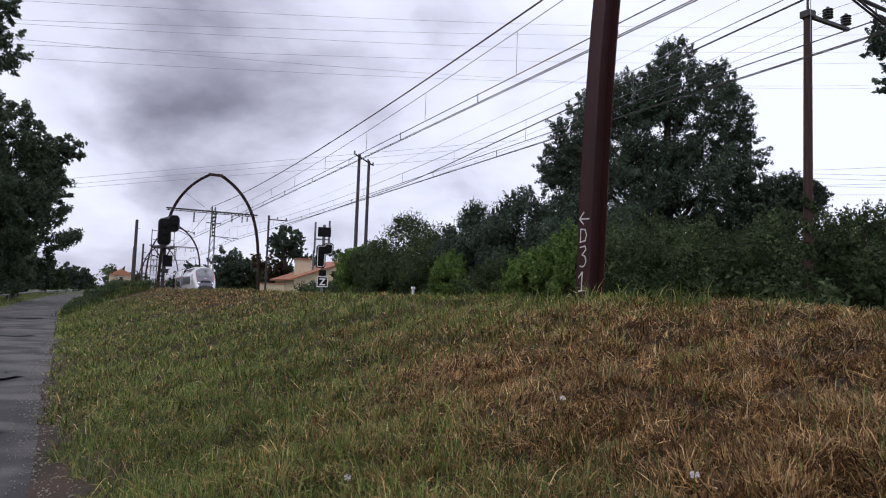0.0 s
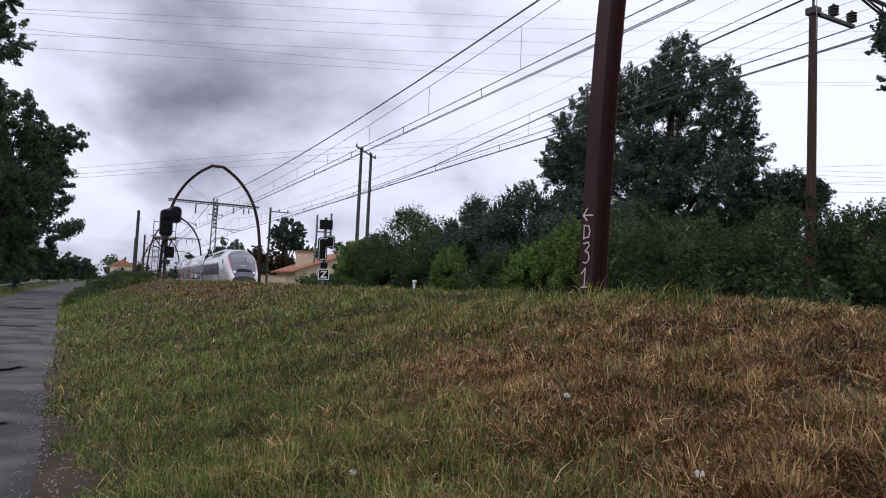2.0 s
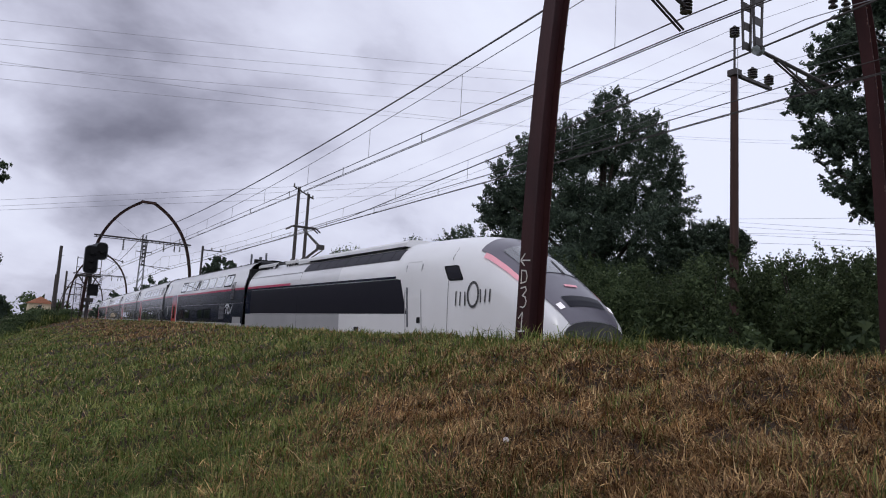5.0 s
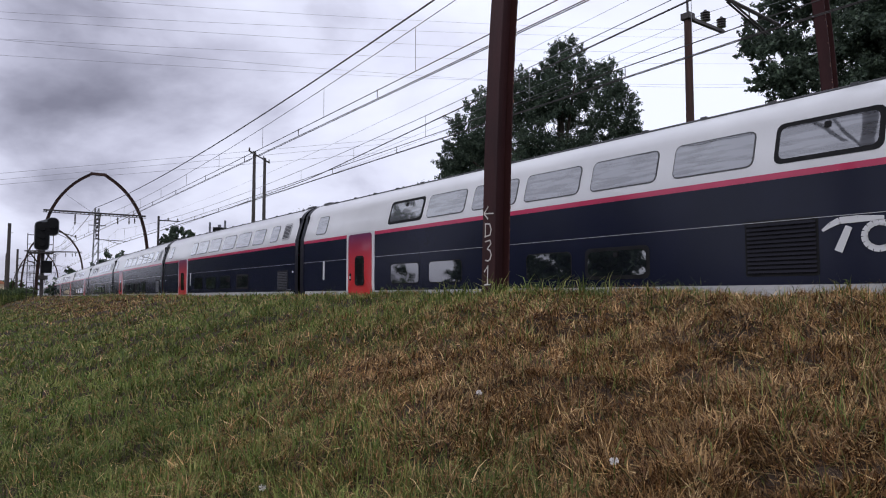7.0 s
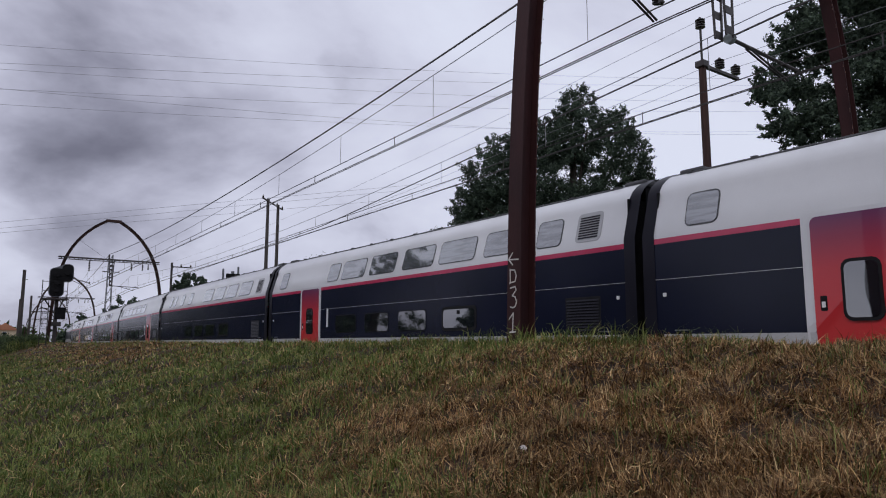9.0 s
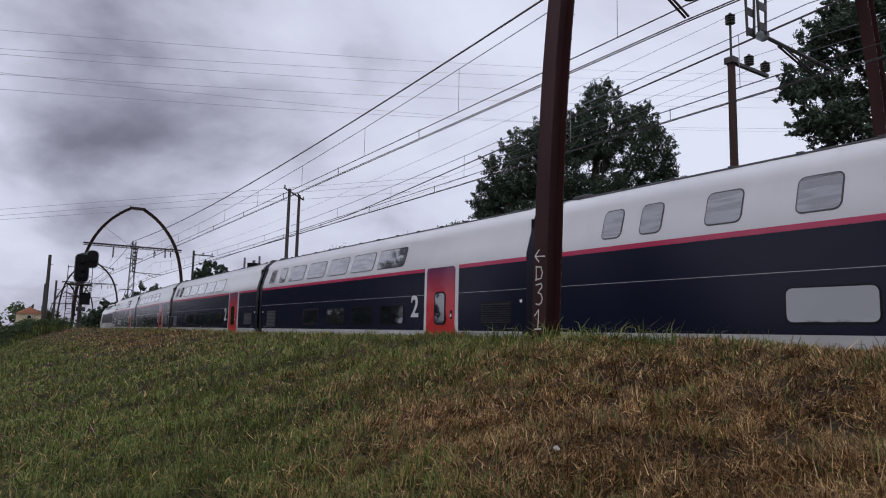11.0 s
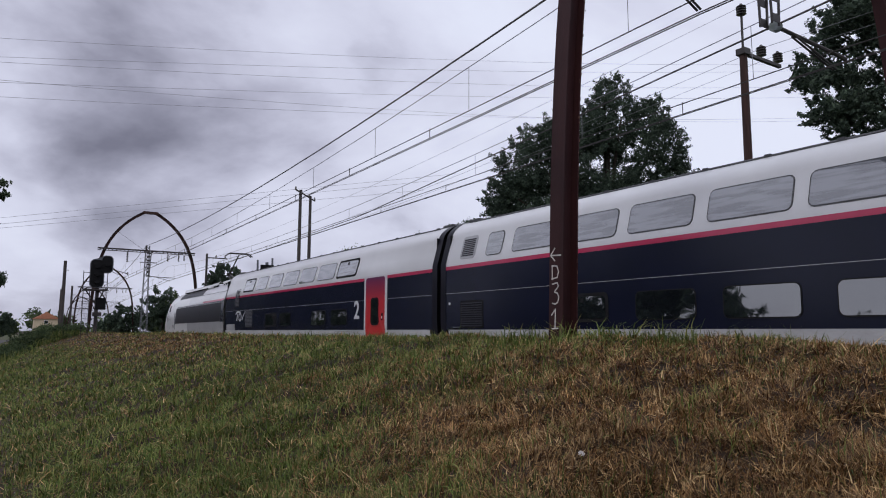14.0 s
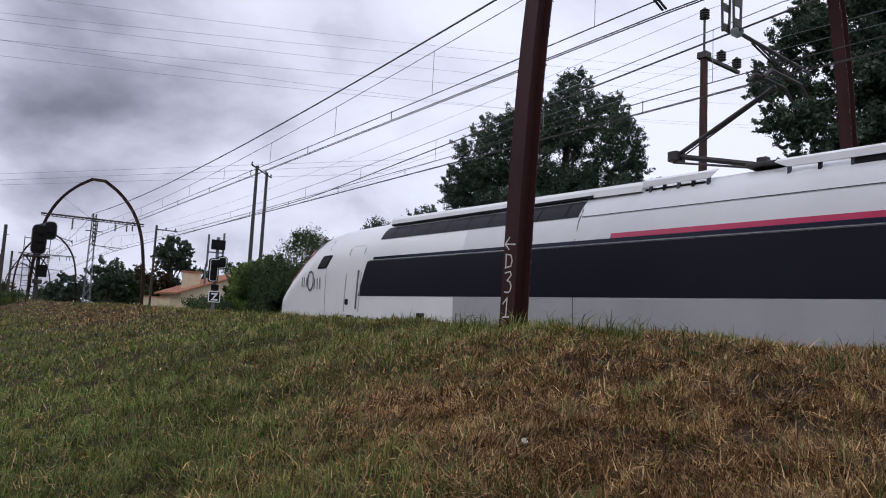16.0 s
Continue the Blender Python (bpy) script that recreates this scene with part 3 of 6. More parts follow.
    if lettered:
        # hand-painted marks down the flange that faces the lane
        def fx(z):
            return float(np.interp(z, [q[1] for q in LEG], [q[0] for q in LEG])) - 0.1285
        marks = {"arrow_mark": [[(0.09, 0.82), (-0.085, 0.81)], [(0.02, 0.90), (0.095, 0.82), (0.02, 0.75)]],
                 "letter_d": [[(0.065, 0.69), (0.06, 0.52)], [(0.07, 0.69), (-0.02, 0.68), (-0.05, 0.61), (-0.03, 0.54), (0.07, 0.525)]],
                 "digit_3": [[(0.06, 0.46), (-0.03, 0.475), (-0.05, 0.43), (0.02, 0.365), (-0.035, 0.345), (-0.06, 0.29), (-0.04, 0.235), (0.0, 0.215), (0.05, 0.225)]],
                 "digit_1": [[(0.07, 0.08), (0.0, 0.15), (0.005, -0.08)], [(0.06, -0.085), (-0.05, -0.08)]]}
        for nm, strokes in marks.items():
            bm = bmesh.new()
            for st in strokes:
                for (ya, za), (yb, zb) in zip(st, st[1:]):
                    d = Vector((yb - ya, zb - za))
                    q = Vector((-d.y, d.x)).normalized() * 0.0085
                    e = d.normalized() * 0.006
                    vs = [(ya - e.x + q.x, za - e.y + q.y), (yb + e.x + q.x, zb + e.y + q.y), (yb + e.x - q.x, zb + e.y - q.y), (ya - e.x - q.x, za - e.y - q.y)]
                    lo = [bm.verts.new((fx(c) - 0.0, b, c)) for b, c in vs]
                    hi = [bm.verts.new((fx(c) - 0.002, b, c)) for b, c in vs]
                    bm.faces.new(hi)
                    for k in range(4):
                        bm.faces.new((lo[k], lo[(k + 1) % 4], hi[(k + 1) % 4], hi[k]))
            part(nm, bm, CHALK, po, "white hand-painted mark")
    return po


def span_wire(name, pts_z, label, r, material, sag):
    """One wire over all bays: pts_z is its place at each support."""
    w = []
    for (x0, y0, z0), (x1, y1, z1) in zip(pts_z, pts_z[1:]):
        for k in range(16):
            t = k / 16
            w.append((x0 + (x1 - x0) * t, y0 + (y1 - y0) * t, z0 + (z1 - z0) * t - 4 * sag * t * (1 - t)))
    w.append(pts_z[-1])
    ob = part(name, tubes((w, r), sides=5), material, None)
    tagged(ob, label, "overhead wire", "overhead line wires")
    return ob


def build_wires():
    ks = range(-2, 6)
    sup = [(k * BAY, float(off(k * BAY))) for k in ks]
    for xc, zm, sag, zc in ((2.95, 6.35, 0.95, 4.74), (6.55, 6.1, 0.95, 4.66)):
        line = span_wire("contact_wire", [(xc - 0.03 + d, y, zc) for y, d in sup], "copper contact wire of the overhead line", 0.011, WIRE, 0.03)
        span_wire("contact_wire", [(xc + 0.03 + d, y, zc) for y, d in sup], "copper contact wire of the overhead line", 0.011, WIRE, 0.03)
        span_wire("auxiliary_wire", [(xc + d, y, zc + 0.26) for y, d in sup], "auxiliary carrying wire above the contact wire", 0.012, WIRE, 0.10)
        mess = span_wire("messenger_wire", [(xc + d, y, zm) for y, d in sup], "thin sagging messenger wire of the overhead line", 0.010, WIRE_PALE, sag)
        for k in range(-1, 3):
            y0, d0, d1 = k * BAY, float(off(k * BAY)), float(off((k + 1) * BAY))
            for j in range(13):
                t = (j + 0.5) / 13 - 0.016
                x, y = xc + d0 + (d1 - d0) * t, y0 + BAY * t
                zt, za, zb = zm - 4 * sag * t * (1 - t), zc + 0.26 - 0.4 * t * (1 - t), zc - 0.12 * t * (1 - t)
                if zt > za + 0.06:
                    part("dropper", tubes(([(x, y, zt), (x, y, za)], 0.008), sides=4), WIRE_PALE, mess)
                part("clip", tubes(([(x, y + 1.7, za), (x, y + 1.7, zb)], 0.012), sides=4), WIRE, line)
    span_wire("feeder_cable", [(4.6 + d, y, 8.0) for y, d in sup], "thick stranded feeder cable along the portals", 0.026, WIRE, 0.76)
    part_ob = part("return_feeder", tubes(([(4.9 + 0.136 * (y + 1.1), y, 5.10 + (0.0 if y < 22 else 0.035 * (y - 22))) for y in np.linspace(-40, 66, 50)], 0.018), sides=5), WIRE, None)
    tagged(part_ob, "heavy return feeder slung from the hanging post", "overhead wire", "overhead line wires")


def build_pole_pair():
    po = thing("line_pole_pair", "pair of tall slim poles joined by a crossarm", "utility pole", m=pose(17.8, 54.0, 0))
    for dx, dy in ((0, 0), (1.9, 2.25)):
        part("pole", tubes(([(dx, dy, -1), (dx, dy, 12.95)], [0.2, 0.13]), sides=10), WOODPOLE, po)
    part("crossarm", tubes(([(-0.9, -1.0, 12.75), (2.8, 3.3, 12.75)], 0.07)), WOODPOLE, po)
    for t in (0.02, 0.3, 0.7, 0.98):
        bm = bmesh.new()
        insulator(bm, (-0.9 + 3.7 * t, -1 + 4.3 * t, 12.85), 3, 0.10, 0.08)
        part("insulator", bm, INSUL, po)


def build_far_mast():
    po = thing("wire_mast", "slender rusty pole with a short bracket and insulators", "utility pole", m=pose(10.9, 4.4, 0))
    part("pole", tubes(([(0, 0, -1.2), (0, 0, 7.55)], [0.125, 0.10]), sides=10), RUSTPOLE, po)
    cl = [(0.05 * math.sin(k), 0.05 * math.cos(k), 0.1 * k - 0.4, 0.20 - 0.003 * k) for k in range(34)]
    v, t = leaf_soup(cl, 5000, 0.06, 55)
    tri_soup("ivy", v, t, HEDGE, po)["label"] = "ivy climbing the foot of the pole"
    part("bracket", boxes((-0.1, 1.75, -0.05, 0.05, 7.42, 7.52), (-0.14, 0.14, -0.14, 0.14, 7.4, 7.58), bevel=0.012), DARKSTEEL, po)
    part("spike", tubes(([(0, 0, 7.5), (0, 0, 8.6)], 0.035)), DARKSTEEL, po)
    for x, z in ((0, 8.6), (0.85, 7.62), (1.65, 7.62)):
        bm = bmesh.new()
        insulator(bm, (x, 0, z), 4, 0.14, 0.07)
        part("insulator", bm, INSUL, po, "dark ribbed insulator")
    for k, (x, z) in enumerate(((0, 8.8), (0.85, 7.8), (1.65, 7.8))):
        w = span_wire("telegraph_wire", [(10.9 + x, -60 + 0.0, z), (10.9 + x, 4.4, z), (12.6 + x * 0.6, 64.5, z - 1.0)], "thin line wire on pole insulators", 0.006, WIRE_PALE, 0.5)


def build_poles():
    for x, y, h, r in ((0.7, 75, 7.1, 0.15), (1.75, 78, 4.7, 0.10), (2.6, 100, 6.0, 0.12), (4.0, 120, 6.5, 0.12)):
        po = thing("line_pole", "plain grey concrete pole beside the line", "utility pole", "poles beside the line", pose(x, y, 0))
        part("shaft", tubes(([(0, 0, -1.5), (0, 0, h)], [r * 1.25, r]), sides=8), WOODPOLE, po)
        part("hook", tubes(([(0, 0, h - 1.0), (0.35, 0, h - 0.95)], 0.03)), DARKSTEEL, po)
    po = thing("bracket_mast", "thin steel mast with a side bracket", "utility pole", m=pose(12.2, 64.2, 0))
    part("shaft", boxes((-0.09, 0.09, -0.09, 0.09, -1, 7.6), bevel=0.02), DARKSTEEL, po)
    part("arm", boxes((0, 2.0, -0.05, 0.05, 7.15, 7.25), bevel=0.01), DARKSTEEL, po)
    for x in (0.9, 1.8):
        bm = bmesh.new()
        insulator(bm, (x, 0, 7.3), 3, 0.1, 0.07)
        part("insulator", bm, INSUL, po)
    lm = thing("lattice_mast", "tall grey lattice mast beside the line", "lattice mast", m=pose(11.6, 92, 0))
    bm = bmesh.new()
    for sx in (-1, 1):
        for sy in (-1, 1):
            tube(bm, [(sx * 0.40, sy * 0.40, -1), (sx * 0.22, sy * 0.22, 11.2)], 0.045, 5)
    for k in range(11):
        z0, z1 = -0.5 + k * 1.06, -0.5 + (k + 1) * 1.06
        w0, w1 = 0.40 - 0.18 * (z0 + 1) / 12.2, 0.40 - 0.18 * (z1 + 1) / 12.2
        for s in (-1, 1):
            tube(bm, [(-w0, s * w0, z0), (w1, s * w1, z1)], 0.025, 4)
            tube(bm, [(s * w0, w0, z0), (s * w1, -w1, z1)], 0.025, 4)
    part("lattice", bm, GREYSTEEL, lm)
    part("crossarm", boxes((-0.9, 1.1, -0.06, 0.06, 8.9, 9.0)), DARKSTEEL, lm)


def head_outline(w, h, lobe_w, lobe_h, r=0.16, rise=0.24):
    """L-shaped signal board: a tall body, and a lobe on the right that stands above its top."""
    pts = []

    def arc(cx, cz, a0, a1):
        for k in range(5):
            a = radians(a0 + (a1 - a0) * k / 4)
            pts.append((cx + r * math.cos(a), cz + r * math.sin(a)))
    arc(r, r, 270, 180)
    arc(r, h - r, 180, 90)
    x0 = w - 0.12
    pts.append((x0, h))
    arc(x0 + r, h + rise - r, 180, 90)
    arc(w + lobe_w - r, h + rise - r, 90, 0)
    arc(w + lobe_w - r, h + rise - lobe_h + r, 0, -90)
    pts.append((w, h + rise - lobe_h))
    arc(w - r, r, 0, -90)
    return pts


def plate(pts, y0, y1):
    bm = bmesh.new()
    a = [bm.verts.new((x, y0, z)) for x, z in pts]
    b = [bm.verts.new((x, y1, z)) for x, z in pts]
    bm.faces.new(a), bm.faces.new(b[::-1])
    n = len(pts)
    for k in range(n):
        bm.faces.new((a[k], a[(k + 1) % n], b[(k + 1) % n], b[k]))
    return bm


def grow(pts, d):
    cx, cz = sum(p[0] for p in pts) / len(pts), sum(p[1] for p in pts) / len(pts)
    out = []
    n = len(pts)
    for i in range(n):
        a, b = Vector(pts[i - 1]), Vector(pts[(i + 1) % n])
        t = (b - a).normalized()
        nrm = Vector((-t.y, t.x))
        out.append((pts[i][0] + nrm.x * d, pts[i][1] + nrm.y * d))
    return out


def build_signals():
    s = thing("railway_signal", "tall black railway signal on a caged platform", "railway signal", "railway signals", pose(-0.35, 40.0, 0, 0, 0, -6))
    part("post", boxes((-0.1, 0.1, -0.1, 0.1, -1, 2.5), bevel=0.02), DARKSTEEL, s)
    pts = head_outline(0.70, 1.62, 0.46, 0.98, 0.22)
    m0 = pose(-0.42, -0.2, 2.5)
    part("rim", plate(grow(pts, 0.05), -0.02, 0.05), GREYSTEEL, s, "pale painted edge").matrix_basis = m0
    hd = part("head", plate(pts, -0.12, 0.12), BLACK, s)
    hd.matrix_basis = m0
    for x, z in ((0.35, 0.32), (0.35, 0.76), (0.35, 1.24), (0.87, 1.36)):
        bm = bmesh.new()
        bmesh.ops.create_cone(bm, cap_ends=True, segments=14, radius1=0.13, radius2=0.13, depth=0.2, matrix=Matrix.Translation((x, -0.2, z)) @ Matrix.Rotation(math.pi / 2, 4, "X"))
        part("lens_hood", bm, BLACK, hd)
    bm = boxes((-0.8, 0.55, -0.7, 0.5, 2.28, 2.36))
    for x, y in ((-0.78, -0.68), (-0.78, 0.48), (0.53, 0.48)):
        tube(bm, [(x, y, 2.3), (x, y, 3.4)], 0.022, 5)
    for z in (2.85, 3.4):
        tube(bm, [(-0.78, -0.68, z), (-0.78, 0.48, z), (0.53, 0.48, z)], 0.02, 5)
    for x in (-0.62, 0.35):
        tube(bm, [(x, 0.0, 2.3), (0, 0, 1.4)], 0.04, 5)
    part("platform", bm, DARKSTEEL, s)
    bm = tubes(([(-0.4, 0.3, -1), (-0.4, 0.3, 2.3)], 0.025), ([(-0.75, 0.3, -1), (-0.75, 0.3, 2.3)], 0.025), *[([(-0.75, 0.3, z), (-0.4, 0.3, z)], 0.015) for z in np.arange(-0.6, 2.3, 0.3)])
    part("ladder", bm, DARKSTEEL, s)
    part("number_board", boxes((-0.05, 0.5, -0.25, -0.05, 1.15, 1.85), bevel=0.03), BLACK, s)
    part("small_lamp_box", boxes((-0.2, 0.3, -0.25, 0.0, 0.75, 1.0), bevel=0.03), DARKSTEEL, s)

    s = thing("railway_signal", "black railway signal with white edge and a Z board", "railway signal", "railway signals", pose(9.0, 37.0, 0, 0, 0, -10))
    part("post", boxes((-0.09, 0.09, -0.08, 0.08, -1, 4.3), bevel=0.02), GREYSTEEL, s)
    pts = head_outline(0.60, 1.50, 0.48, 0.80, 0.19, 0.16)
    m0 = pose(-0.48, -0.25, 1.45)
    part("rim", plate(grow(pts, -0.06), -0.125, 0.02), WHITE, s, "white painted edge line").matrix_basis = m0
    part("inner_board", plate(grow(pts, -0.10), -0.13, 0.02), BLACK, s).matrix_basis = m0
    hd = part("head", plate(pts, -0.12, 0.1), BLACK, s)
    hd.matrix_basis = m0
    for x, z in ((0.30, 0.32), (0.30, 0.74), (0.30, 1.16), (0.80, 1.26)):
        bm = bmesh.new()
        bmesh.ops.create_cone(bm, cap_ends=True, segments=14, radius1=0.12, radius2=0.12, depth=0.22, matrix=Matrix.Translation((x, -0.22, z)) @ Matrix.Rotation(math.pi / 2, 4, "X"))
        part("lens_hood", bm, BLACK, hd)
    part("top_board", boxes((-0.42, 0.42, -0.25, -0.1, 3.5, 4.12), bevel=0.03), BLACK, s)
    part("back_frame", boxes((-0.62, -0.5, 0.1, 0.14, 2.4, 4.45), (0.3, 0.42, 0.1, 0.14, 3.0, 4.6), (-0.62, 0.42, 0.1, 0.13, 3.3, 3.38), (-0.62, -0.55, 0.1, 0.5, 1.3, 2.6)), GREYSTEEL, s)
    part("lamp_box", boxes((-0.22, 0.22, -0.25, 0.0, 0.95, 1.32), bevel=0.04), BLACK, s)
    bd = part("z_board", boxes((-0.36, 0.36, -0.2, -0.16, 0.22, 0.92), bevel=0.01), WHITE, s, "black board with white border")
    part("z_face", boxes((-0.30, 0.30, -0.206, -0.2, 0.28, 0.86)), BLACK, bd)
    letters("z_letter", "Z", 0.62, WHITE, bd, pose(-0.2, -0.21, 0.35, 90, 0, 0))


build_tracks()
for k in range(-1, 5):
    build_portal(k * BAY, float(off(k * BAY)), k == 0)
build_wires()
build_pole_pair()
build_far_mast()
build_poles()
build_signals()


# ---- buildings far off ----
def build_house():
    h = thing("house", "cream stuccoed house with a low terracotta roof", "house", m=pose(24.6, 98, 0))
    bm = plate([(0.5, -1), (0.5, 1.9), (9.5, 4.9), (18.5, 1.9), (18.5, -1)], 0, 11)
    part("wall", bm, STUCCO, h)
    for sgn in (0, 1):
        bm = bmesh.new()
        x0, x1 = (-0.3, 9.5) if not sgn else (19.3, 9.5)
        z0, z1 = 1.7, 5.15
        n = 22
        for k in range(n):
            y0, y1 = -0.6 + k * 12.2 / n, -0.6 + (k + 0.8) * 12.2 / n
            vs = [bm.verts.new(p) for p in ((x0, y0, z0), (x1, y0, z1), (x1, y1, z1), (x0, y1, z0), (x0, y0, z0 + 0.22), (x1, y0, z1 + 0.22), (x1, y1, z1 + 0.22), (x0, y1, z0 + 0.22))]
            for f in ((0, 1, 2, 3), (4, 5, 6, 7), (0, 1, 5, 4), (1, 2, 6, 5), (2, 3, 7, 6), (3, 0, 4, 7)):
                bm.faces.new([vs[i] for i in f])
        part("roof_slope", bm, ROOFTILE, h)
    ch = part("chimney", boxes((1.9, 4.1, 3.0, 5.0, 2.0, 5.1), bevel=0.03), STUCCO, h)
    part("chimney_cap", boxes((1.7, 4.3, 2.8, 5.2, 5.1, 5.3)), ROOFTILE, ch)
    for x in (3.0, 6.5, 12.0):
        w = part("window", boxes((x, x + 1.2, -0.05, 0.1, 0.2, 1.5)), WHITE, h)
        part("pane", boxes((x + 0.1, x + 0.56, -0.07, -0.05, 0.3, 1.4), (x + 0.64, x + 1.1, -0.07, -0.05, 0.3, 1.4)), DIRTY_GLASS, w)
    g = thing("garden_wall", "low garden wall with tiled top", "wall", m=pose(21.0, 97.5, 0))
    part("wall", boxes((-1.5, 2.5, 0, 0.3, -1, 1.0)), STUCCO, g)
    part("coping", boxes((-1.6, 2.6, -0.1, 0.4, 1.0, 1.15)), ROOFTILE, g)
    h2 = thing("house", "distant house with a red tiled roof beyond the lane", "house", m=pose(8.0, 262, 1.8))
    part("wall", boxes((0, 7, 0, 8, -4, 2.2)), STUCCO, h2)
    part("roof", plate([(-0.5, 2.1), (3.5, 4.4), (7.5, 2.1)], -0.5, 8.5), ROOFTILE, h2)
    w = part("window", boxes((2.8, 4.0, -0.06, 0.1, 0.4, 1.6)), WHITE, h2)
    part("pane", boxes((2.9, 3.9, -0.08, -0.06, 0.5, 1.5)), DIRTY_GLASS, w)


build_house()


# ---- trees and hedges ----
def sub_clumps(lobes, k, seed, share=0.38):
    """Breaks big lobes (x, y, z, r) into a loose core and many short leafy sprays that point out and up."""
    rng = np.random.default_rng(seed)
    out = []
    for x, y, z, r in lobes:
        for _ in range(max(4, k // 3)):
            d = rng.normal(size=3)
            d /= np.linalg.norm(d)
            q = r * 0.62 * rng.random() ** 0.4
            out.append((x + d[0] * q, y + d[1] * q, z + d[2] * q, r * share * (0.5 + 0.6 * rng.random())))
        for _ in range(k * 3):
            d = rng.normal(size=3)
            d /= np.linalg.norm(d)
            e = d + np.array([0, 0, 0.15]) + 0.55 * rng.normal(size=3)
            e /= np.linalg.norm(e)
            q = r * (0.55 + 0.38 * rng.random())
            s = r * share * (0.22 + 0.30 * rng.random())
            p = np.array([x, y, z]) + d * q
            for j in range(3):
                out.append((*p, s * (1 - 0.2 * j)))
                p = p + e * s * 0.85
    return out


def build_tree(name, label, base, lobes, leaves, size, material, seed, k=16, share=0.34, limbs=7, trunk_r=0.35, category="tree", group=""):
    x0, y0, z0 = base
    tr = thing(name, label, category, group, pose(x0, y0, z0))
    rng = random.Random(seed)
    lo = [(x - x0, y - y0, z - z0, r) for x, y, z, r in lobes]
    top = max(lo, key=lambda q: q[2])
    bm = bmesh.new()
    tube(bm, [(0, 0, -0.5), (top[0] * 0.2, top[1] * 0.2, top[2] * 0.45), (top[0] * 0.6, top[1] * 0.6, top[2] * 0.85)], [trunk_r * 1.3, trunk_r * 0.8, trunk_r * 0.1], 8)
    part("trunk", bm, BARK, tr)
    for j in range(limbs):
        q = lo[j % len(lo)]
        h = min(q[2] * 0.6, top[2] * 0.5) * rng.uniform(0.6, 1.0)
        end = (q[0] + rng.uniform(-0.6, 0.6) * q[3], q[1] + rng.uniform(-0.6, 0.6) * q[3], q[2] + rng.uniform(-0.3, 0.6) * q[3])
        mid = (end[0] * 0.5, end[1] * 0.5, (h + end[2]) / 2 + 0.3)
        part("limb", tubes(([(top[0] * 0.1, top[1] * 0.1, h), mid, end], [trunk_r * 0.5, trunk_r * 0.3, 0.04]), sides=6), BARK, tr)
    v, t = leaf_soup(sub_clumps(lo, k, seed, share), leaves, size, seed + 1)
    ob = tri_soup("crown", v, t, material, tr)
    return tr


def build_bush(label, x, y, z0, w, d, h, leaves, size, material, seed, group="hedge shrubs"):
    """A shrub: stems, and a crown of small clumps with upright shoots along its top."""
    rng = np.random.default_rng(seed)
    b = thing("shrub", label, "shrub", group, pose(x, y, z0))
    for k in range(5):
        a = rng.uniform(0, math.tau)
        part("stem", tubes(([(0.1 * math.cos(a), 0.1 * math.sin(a), -0.4), (w * 0.3 * math.cos(a), d * 0.3 * math.sin(a), h * 0.75)], [0.06, 0.015]), sides=5), BARK, b)
    cl = []
    for k in range(70):
        a, q = rng.uniform(0, math.tau), math.sqrt(rng.random())
        hh = h * (1 - 0.45 * q * q)
        r = 0.16 * (w + d) / 2 * rng.uniform(0.6, 1.15)
        zz = rng.uniform(0.1, 1.0) ** 0.6 * hh
        cl.append((w * 0.5 * q * math.cos(a), d * 0.5 * q * math.sin(a), max(zz - r * 0.5, 0.2), r))
    for k in range(60):
        a, q = rng.uniform(0, math.tau), math.sqrt(rng.random()) * 1.02
        hh = h * (1 - 0.45 * q * q) * rng.uniform(0.82, 1.04)
        tx, ty = rng.normal(0, 0.05, 2)
        for j in range(5):
            cl.append((w * 0.5 * q * math.cos(a) + tx * j, d * 0.5 * q * math.sin(a) + ty * j, hh * 0.93 + 0.13 * j, 0.19 - 0.03 * j))
    v, t = leaf_soup(cl, leaves, size, seed + 1)
    tri_soup("crown", v, t, material, b)
    return b


